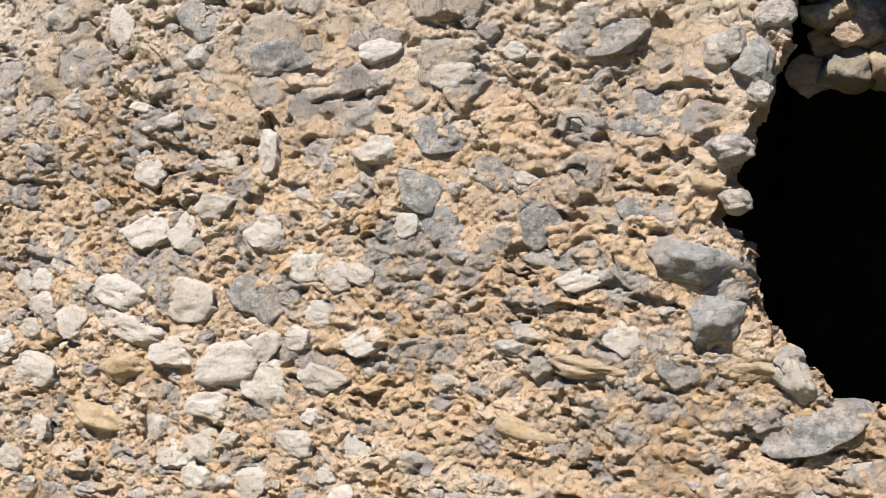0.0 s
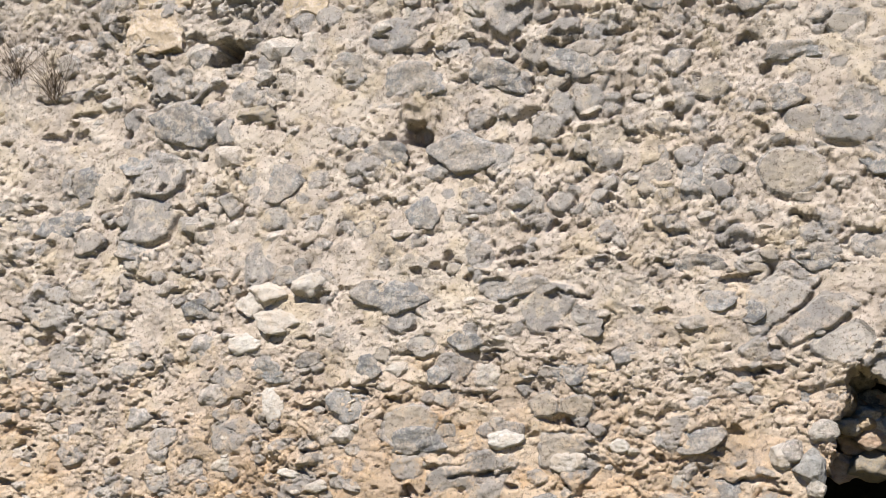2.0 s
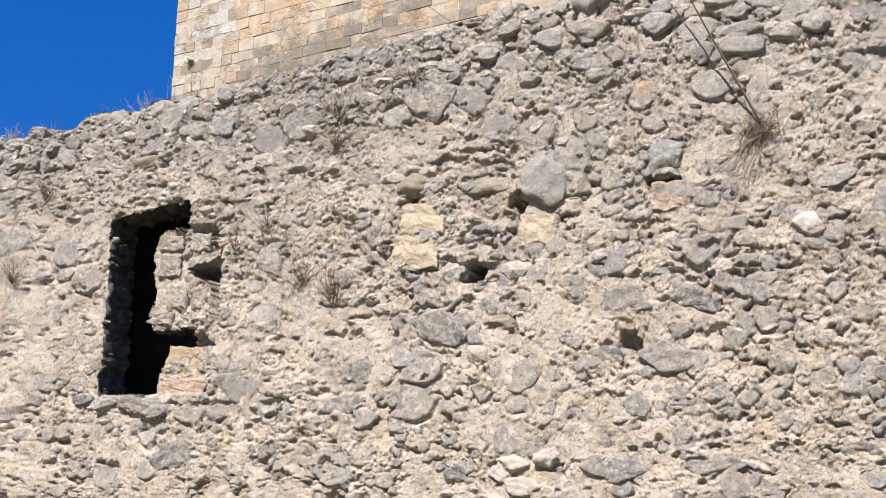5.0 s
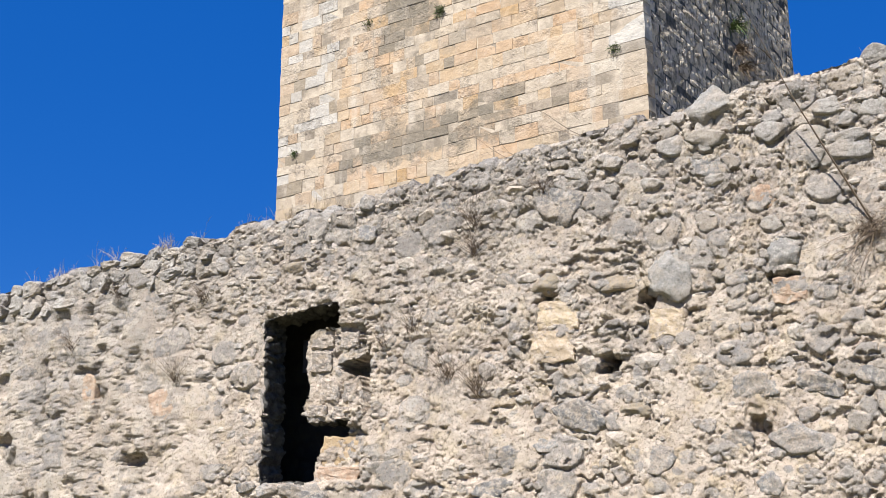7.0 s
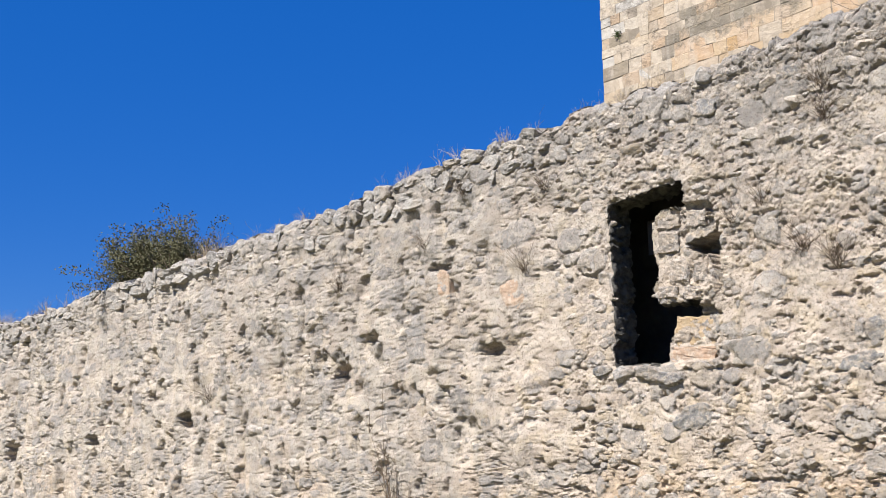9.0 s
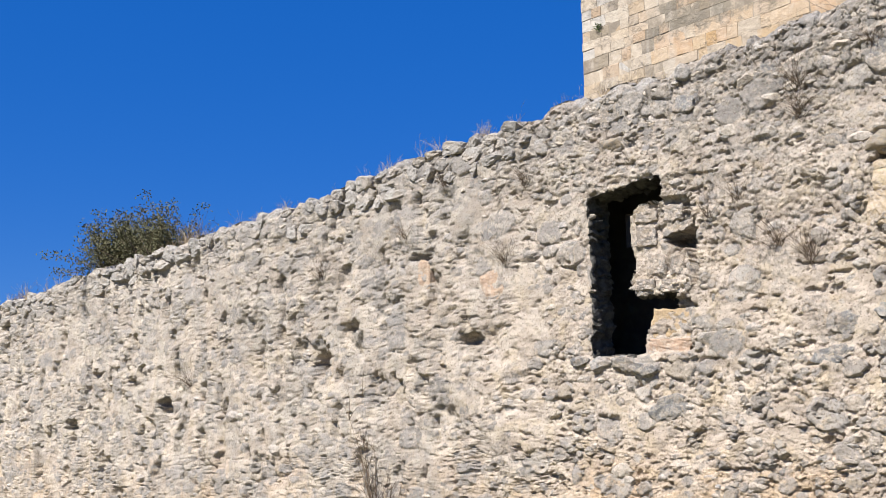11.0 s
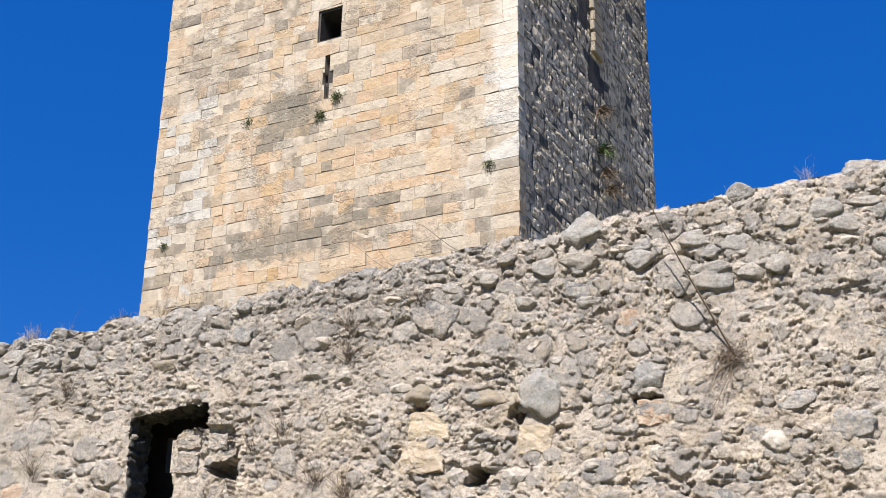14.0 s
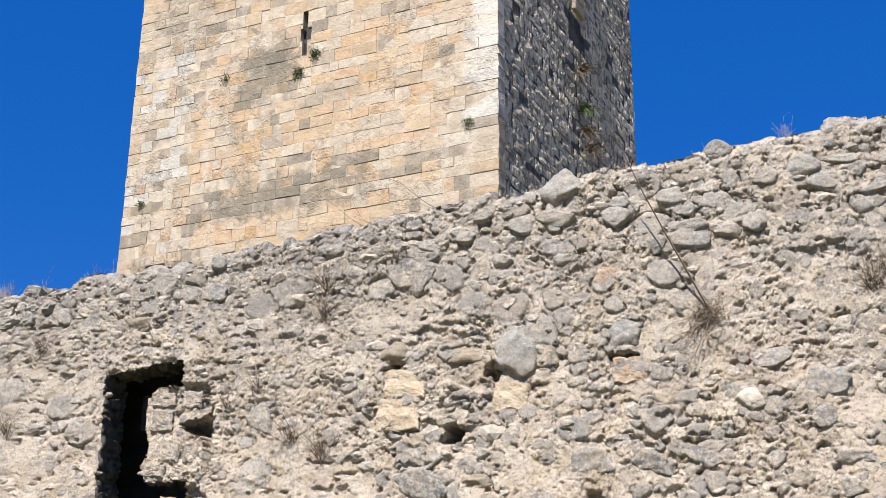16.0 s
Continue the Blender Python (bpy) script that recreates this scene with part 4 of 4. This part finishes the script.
def scatter():
    """More stones: the nearest as pieces, the rest as one joined lot."""
    rng = random.Random(33)
    rows = []
    while len(rows) < 70:
        x, z, w = rng.uniform(-5.2, 0.95), rng.uniform(-1.0, 5.5), rng.uniform(0.10, 0.26)
        if room(x, z, w / 2, 1.0) and not open_at(x, z):
            rows.append((x, z, w, w * rng.uniform(0.5, 0.9)))
            placed.append((x, z, w / 2))
    lay("mixed", rows)
    rows = []
    for _ in range(400):
        x, z, w = rng.uniform(-4.6, -1.9), rng.uniform(-0.9, 0.35), rng.uniform(0.12, 0.25)
        if len(rows) < 26 and room(x, z, w / 2, 0.9):
            rows.append((x, z, w, w * rng.uniform(0.65, 0.95)))
            placed.append((x, z, w / 2))
    lay("white", rows, 0.02)
    # capping stones along the broken top
    x, caps = -9.6, []
    while x < 1.0:
        w = rng.uniform(0.16, 0.42)
        top = np.interp(x + w / 2, TOP_X, TOP_Z)
        caps.append((x + w / 2, top + rng.uniform(-0.24, -0.10), w, w * rng.uniform(0.5, 0.85)))
        x += w * rng.uniform(0.85, 1.15)
    lay("cap", caps, -0.03)
    spots = []
    while len(spots) < 2300:
        x = rng.uniform(-29, 1.0) if rng.random() < 0.3 else rng.uniform(-9.5, 1.0)
        top = float(np.interp(x, TOP_X, TOP_Z))
        z = rng.uniform(-1.2, top - 0.05) if rng.random() < 0.7 else top - abs(rng.gauss(0, 0.45))
        z = min(z, top - 0.19)
        w = min(0.34, 0.06 + rng.expovariate(14))
        if not open_at(x, z) and (w < 0.1 or room(x, z, w / 2, 0.8)):
            spots.append((x, z, w))
    ys = face_of([p[0] for p in spots], [p[1] for p in spots])
    store, cap = [[], [], 0], [[], [], 0]
    for (x, z, w), y in zip(spots, ys):
        if y > 0.12:
            continue
        turn = Euler((rng.uniform(-0.3, 0.3), rng.uniform(0, 6.28), rng.uniform(-0.3, 0.3))).to_matrix().to_4x4()
        m = Matrix.Translation((x, y + 0.34 * w - rng.uniform(-0.03, 0.02), z)) @ Matrix.Diagonal((w * 1.25, w * 0.85, w * rng.uniform(0.55, 0.9), 1)) @ turn
        add_joined(store, PLAIN[rng.randrange(10)], m)
    x = -29.0
    while x < 1.2:
        for row in range(2):
            w = rng.uniform(0.16, 0.42)
            top = float(np.interp(x, TOP_X, TOP_Z))
            turn = Euler((rng.uniform(-0.4, 0.4), rng.uniform(0, 6.28), rng.uniform(-0.4, 0.4))).to_matrix().to_4x4()
            y = (0.35, 0.7)[row] + rng.uniform(-0.04, 0.1)
            m = Matrix.Translation((x + rng.uniform(-0.1, 0.1), y, top + rng.uniform(-0.19, -0.04))) @ Matrix.Diagonal((w * 1.2, w, w * rng.uniform(0.5, 0.8), 1)) @ turn
            add_joined(cap, PLAIN[rng.randrange(10)], m)
        x += rng.uniform(0.18, 0.36)
    # loose courses of roughly squared stones at the top of the face
    for row, down in enumerate((0.09, 0.27, 0.45, 0.63, 0.82, 1.0)):
        x = -29.0 + 0.13 * row if row < 3 else -3.6
        while x < 1.2:
            w, hh = rng.uniform(0.20, 0.50), rng.uniform(0.15, 0.25)
            c = x + w / 2
            z = float(np.interp(c, TOP_X, TOP_Z)) - down + rng.uniform(-0.04, 0.04)
            if rng.random() < (1.0, 0.8, 0.5, 0.45, 0.35, 0.25)[row] and not open_at(c, z) and room(c, z, w / 2, 0.55):
                m = Matrix.Translation((c, 0.09 - rng.uniform(0.0, 0.05), z)) @ Matrix.Rotation(rng.uniform(-0.22, 0.12), 4, "Y") @ Matrix.Diagonal((w * 1.0, 0.34, hh * 1.08, 1)) @ Matrix.Rotation(rng.choice((0, math.pi)), 4, "Y")
                if c > -9.6:
                    ob = new("stone", COURSE[rng.randrange(10)])
                    ob.parent, ob.matrix_local = wall, m
                else:
                    add_joined(cap, COURSE[rng.randrange(10)], m)
            x += w * rng.uniform(0.9, 1.05)
    joined_object("rubble", store, MIXED_STONE, wall)
    joined_object("capping", cap, CAP_JOINED, wall, "loose grey capping rubble along the broken wall top")


scatter()


# the breach: dressed jamb on one side, broken rubble over it
def breach_stones():
    for (z0, z1, x0), material in zip(((1.29, 1.58, 0.74), (0.74, 1.275, 0.73), (0.31, 0.725, 0.765), (-0.24, 0.30, 0.77)), (WHITE_STONE, BOULDER_STONE, JAMB_STONE, OCHRE_STONE)):
        bm = bevelled_block(int(z0 * 100) + 60, 0.05)
        bmesh.ops.subdivide_edges(bm, edges=bm.edges[:], cuts=7, use_grid_fill=True)
        for v in bm.verts:
            v.co += noise.noise_vector(v.co * 3 + Vector((z0, 0, 0))) * 0.07 + noise.noise_vector(v.co * 9 + Vector((0, z0, 0))) * 0.05
        ob = part("quoin", bm, material, wall, "dressed jamb stone")
        ob.matrix_local = Matrix.Translation((x0 + 0.262, 0.13, (z0 + z1) / 2)) @ Matrix.Diagonal((0.52, 0.42, z1 - z0, 1))
    for x, z, w, hh, kind in ((0.27, 1.32, 0.24, 0.18, "pink"), (0.44, 1.34, 0.26, 0.20, "cream"), (0.62, 1.36, 0.26, 0.22, "ochre"), (0.80, 1.35, 0.28, 0.24, "pink"), (0.35, 1.46, 0.20, 0.16, "pink"), (0.55, 1.49, 0.22, 0.16, "mixed"), (0.76, 1.50, 0.24, 0.16, "ochre")):
        ob = new("stone", KINDS[kind][int(x * 100) % 7])
        ob.parent = wall
        ob.matrix_local = Matrix.Translation((x, 0.50, z)) @ Matrix.Diagonal((w * 1.1, 0.3, hh * 1.1, 1))
    # broken core hanging under the top of the breach
    rng = random.Random(5)
    for k in range(48):
        x = rng.uniform(0.30, 0.95)
        z = rng.uniform(1.50, 1.95)
        w = rng.uniform(0.08, 0.20)
        ob = new("stone", KINDS[("mixed", "ochre", "grey", "pink")[k % 4]][rng.randrange(7)])
        ob.parent = wall
        ob.matrix_local = Matrix.Translation((x, rng.uniform(0.30, 0.42) + 0.6 * max(z - 1.52, 0), z)) @ Matrix.Diagonal((w, w, w * 0.75, 1)) @ Matrix.Rotation(rng.uniform(0, 6), 4, "Y")


breach_stones()


# ---- plants ----
def stem(bm, points, r0, r1=0.0008):
    """A thin three-sided stalk through the points."""
    rings = []
    for k, p in enumerate(points):
        r = r0 + (r1 - r0) * k / (len(points) - 1)
        way = (points[min(k + 1, len(points) - 1)] - points[max(k - 1, 0)]).normalized()
        a = way.orthogonal().normalized()
        b = way.cross(a)
        rings.append([bm.verts.new(p + r * (a * math.cos(q) + b * math.sin(q))) for q in (0, 2.09, 4.19)])
    for low, up in zip(rings, rings[1:]):
        for k in range(3):
            bm.faces.new((low[k], low[(k + 1) % 3], up[(k + 1) % 3], up[k]))


def arc(rng, start, way, length, droop, steps=5, wobble=0.12):
    pts, d = [start.copy()], way.normalized()
    for _ in range(steps):
        d = (d + Vector((rng.uniform(-wobble, wobble), rng.uniform(-wobble, wobble), rng.uniform(-wobble, wobble) - droop / steps))).normalized()
        pts.append(pts[-1] + d * length / steps)
    return pts


def weed(name, label, base, count, length, lean=(0, -0.4, 1), spread=0.6, droop=0.4, r=0.004, material=None, seed=1, twigs=2, group="dry weeds on the wall", wobble=0.28):
    """A dry plant that grows from the masonry: stalks with side twigs."""
    rng = random.Random(seed)
    bm = bmesh.new()
    for _ in range(count):
        way = Vector(lean).normalized() + Vector((rng.gauss(0, spread), rng.gauss(0, spread * 0.4), rng.gauss(0, spread * 0.7)))
        ln = length * rng.uniform(0.45, 1.0)
        o = 0.09 * min(1.0, spread)
        pts = arc(rng, Vector((rng.gauss(0, o), rng.uniform(-0.03, 0.02), rng.gauss(0, o))), way, ln, droop, 6, wobble)
        stem(bm, pts, r * rng.uniform(0.6, 1.1))
        for _ in range(twigs):
            k = rng.randrange(1, len(pts))
            stem(bm, arc(rng, pts[k], way + Vector((rng.gauss(0, 0.7), rng.gauss(0, 0.4), rng.gauss(0, 0.7))), ln * rng.uniform(0.12, 0.35), droop, 3, 0.25), r * 0.5)
    root = part(name, bm, material or DRY)
    root.location = base
    return tagged(root, label, "plant", group)


def wall_spot(x, z, out=0.0):
    return Vector((x, float(face_of([x], [z])[0]) - out, z))


def plants_on_wall():
    dry = "dry brown twiggy weed rooted in the rubble wall"
    weed("dry_weed", "dense dry brown weed with one long bare stalk on the wall", wall_spot(-1.2, 5.5), 190, 0.17, (-0.05, -0.4, 0.0), 0.9, 0.3, 0.0032, seed=2, twigs=5, wobble=0.5)
    weed("dry_stalk", "single long dry stalk rising from a weed", wall_spot(-1.2, 5.55), 1, 3.7, (-0.45, -0.26, 1), 0.02, 0.0, 0.014, seed=3, twigs=1, wobble=0.05)
    weed("dry_weed", "dry branching twigs hanging down the rubble wall", wall_spot(-1.25, 5.5), 14, 0.9, (-0.55, -0.25, -0.75), 0.35, 0.1, 0.006, seed=4, twigs=3)
    spots = ((-5.66, 6.2, 40, 0.5, 5), (-5.68, 5.85, 40, 0.5, 6), (-6.05, 4.4, 40, 0.45, 7), (-5.66, 4.2, 45, 0.55, 8), (-9.7, 5.75, 36, 0.35, 9), (-10.1, 4.7, 36, 0.55, 10),
             (-17.5, 3.4, 26, 0.7, 11), (0.45, 5.62, 60, 0.45, 12), (0.62, 5.75, 50, 0.45, 13), (-4.75, 6.45, 30, 0.3, 14), (-13.9, 4.9, 34, 0.5, 15), (-12.0, 5.3, 26, 0.4, 16),
             (-6.5, 5.0, 26, 0.35, 17), (-11.2, 5.95, 30, 0.35, 18), (-6.9, 4.85, 20, 0.3, 19))
    for x, z, count, length, seed in spots:
        weed("dry_weed", dry, wall_spot(x, z), count, length, (0, -0.35, 0.9), 0.4, 0.5, 0.0035, seed=seed)
    weed("tall_dry_weed", "tall bare dry stalks standing before the wall", Vector((-12.55, -0.12, 1.2)), 9, 2.1, (-0.35, -0.05, 1), 0.10, 0.05, 0.012, seed=30, twigs=5, wobble=0.1)
    weed("tall_dry_weed", "bushy dry weed at the foot of the wall", Vector((-12.4, -0.15, 1.1)), 45, 0.95, (0.0, -0.1, 1), 0.25, 0.1, 0.008, seed=31, twigs=3)


def plants_on_top():
    rng = random.Random(40)
    for k in range(84):
        x = rng.uniform(-27, -7.5) if k < 70 else rng.uniform(-7.5, 0.8)
        z = float(np.interp(x, TOP_X, TOP_Z))
        weed("grass_tuft", "sparse straw-coloured dry grass on the wall top", Vector((x, rng.uniform(0.15, 0.6), z - 0.03)), rng.randrange(10, 26), rng.uniform(0.25, 0.6) if k < 70 else rng.uniform(0.15, 0.3),
             (0, 0, 1), 0.28, 0.25, 0.0042 if k < 70 else 0.002, STRAW, 50 + k, 1, "grass along the wall top")
    for x, ln, sd in ((-4.3, 1.5, 120), (-5.2, 1.1, 121), (-16.0, 0.6, 122)):
        z = float(np.interp(x, TOP_X, TOP_Z))
        weed("dry_stalk", "few long bare dry stalks on the wall top", Vector((x, 0.2, z)), 3, ln, (-0.9, 0.1, 0.55), 0.15, 0.15, 0.006, DRY, sd, 1, "grass along the wall top")


def leafy_bush():
    """The round evergreen bush on the wall top: stems, many small leaves and bare twigs."""
    rng = random.Random(60)
    root = new("bush")
    root.location = (-20.0, 0.7, 5.75)
    tagged(root, "grey-green leafy bush growing on the wall top", "bush")
    bm, lv = bmesh.new(), bmesh.new()
    for k in range(230):
        way = Vector((rng.gauss(0, 0.5), rng.gauss(0, 0.4), rng.uniform(0.5, 1.1)))
        ln = rng.uniform(0.85, 1.55) * (1.0 - 0.25 * abs(way.x))
        side = -0.75 if k % 3 else 0.4
        pts = arc(rng, Vector((side + rng.uniform(-0.5, 0.5), rng.uniform(-0.3, 0.3), 0)), way, ln, 0.15, 6, 0.2)
        stem(bm, pts, 0.012)
        leafy = side < 0 or rng.random() < 0.55
        for p in pts[2:]:
            for _ in range(30 if leafy else 4):
                c = p + Vector((rng.gauss(0, 0.07), rng.gauss(0, 0.07), rng.gauss(0, 0.06)))
                a = Vector((rng.gauss(0, 1), rng.gauss(0, 1), rng.gauss(0, 1))).normalized() * 0.03
                b = a.orthogonal().normalized() * 0.012
                t = a.cross(b).normalized() * 0.004
                v = [lv.verts.new(q) for q in (c - a, c + b, c + a, c - b, c + t)]
                for i in range(4):
                    lv.faces.new((v[i], v[(i + 1) % 4], v[4]))
    part("stems", bm, DRY, root)
    part("leaves", lv, GREEN, root, "small grey-green leaves")
    weed("dry_bush", "bare purple-brown dry bush on the wall top", Vector((-18.4, 0.6, 5.9)), 90, 0.85, (0.1, 0, 1), 0.45, 0.1, 0.006, DRY, 61, 3, "dry bushes on the wall top")
    weed("dry_bush", "bare dry bush on the far wall top", Vector((-24.8, 0.6, 5.45)), 90, 0.6, (0, 0, 1), 0.55, 0.1, 0.006, DRY, 62, 3, "dry bushes on the wall top")


def tower_plants():
    for u, z, n, ln, sd in ((5.44, 15.65, 70, 0.16, 70), (4.99, 15.23, 70, 0.16, 71), (2.85, 15.54, 40, 0.11, 72), (0.55, 12.6, 40, 0.14, 73), (9.46, 13.06, 40, 0.15, 74)):
        p = TOWER @ Vector((u, -0.03, z))
        weed("wall_plant", "small dark green plant in a joint of the tower", p, n, ln, (0, -0.7, 0.3), 0.7, 0.9, 0.012, DARK_GREEN, sd, 2, "plants on the tower")
    for v, z, sd in ((5.12, 15.5, 80), (5.3, 14.9, 81), (5.5, 14.5, 82), (5.1, 16.6, 83)):
        p = TOWER @ Vector((FACE + 0.05, v, z))
        weed("wall_plant", "dark dry plant hanging on the shaded tower side", p, 80, 0.55, (0.8, 0, -0.1), 0.6, 0.9, 0.012, DRY if sd > 80 else DARK_GREEN, sd, 2, "plants on the tower")


plants_on_wall(), plants_on_top(), leafy_bush(), tower_plants()
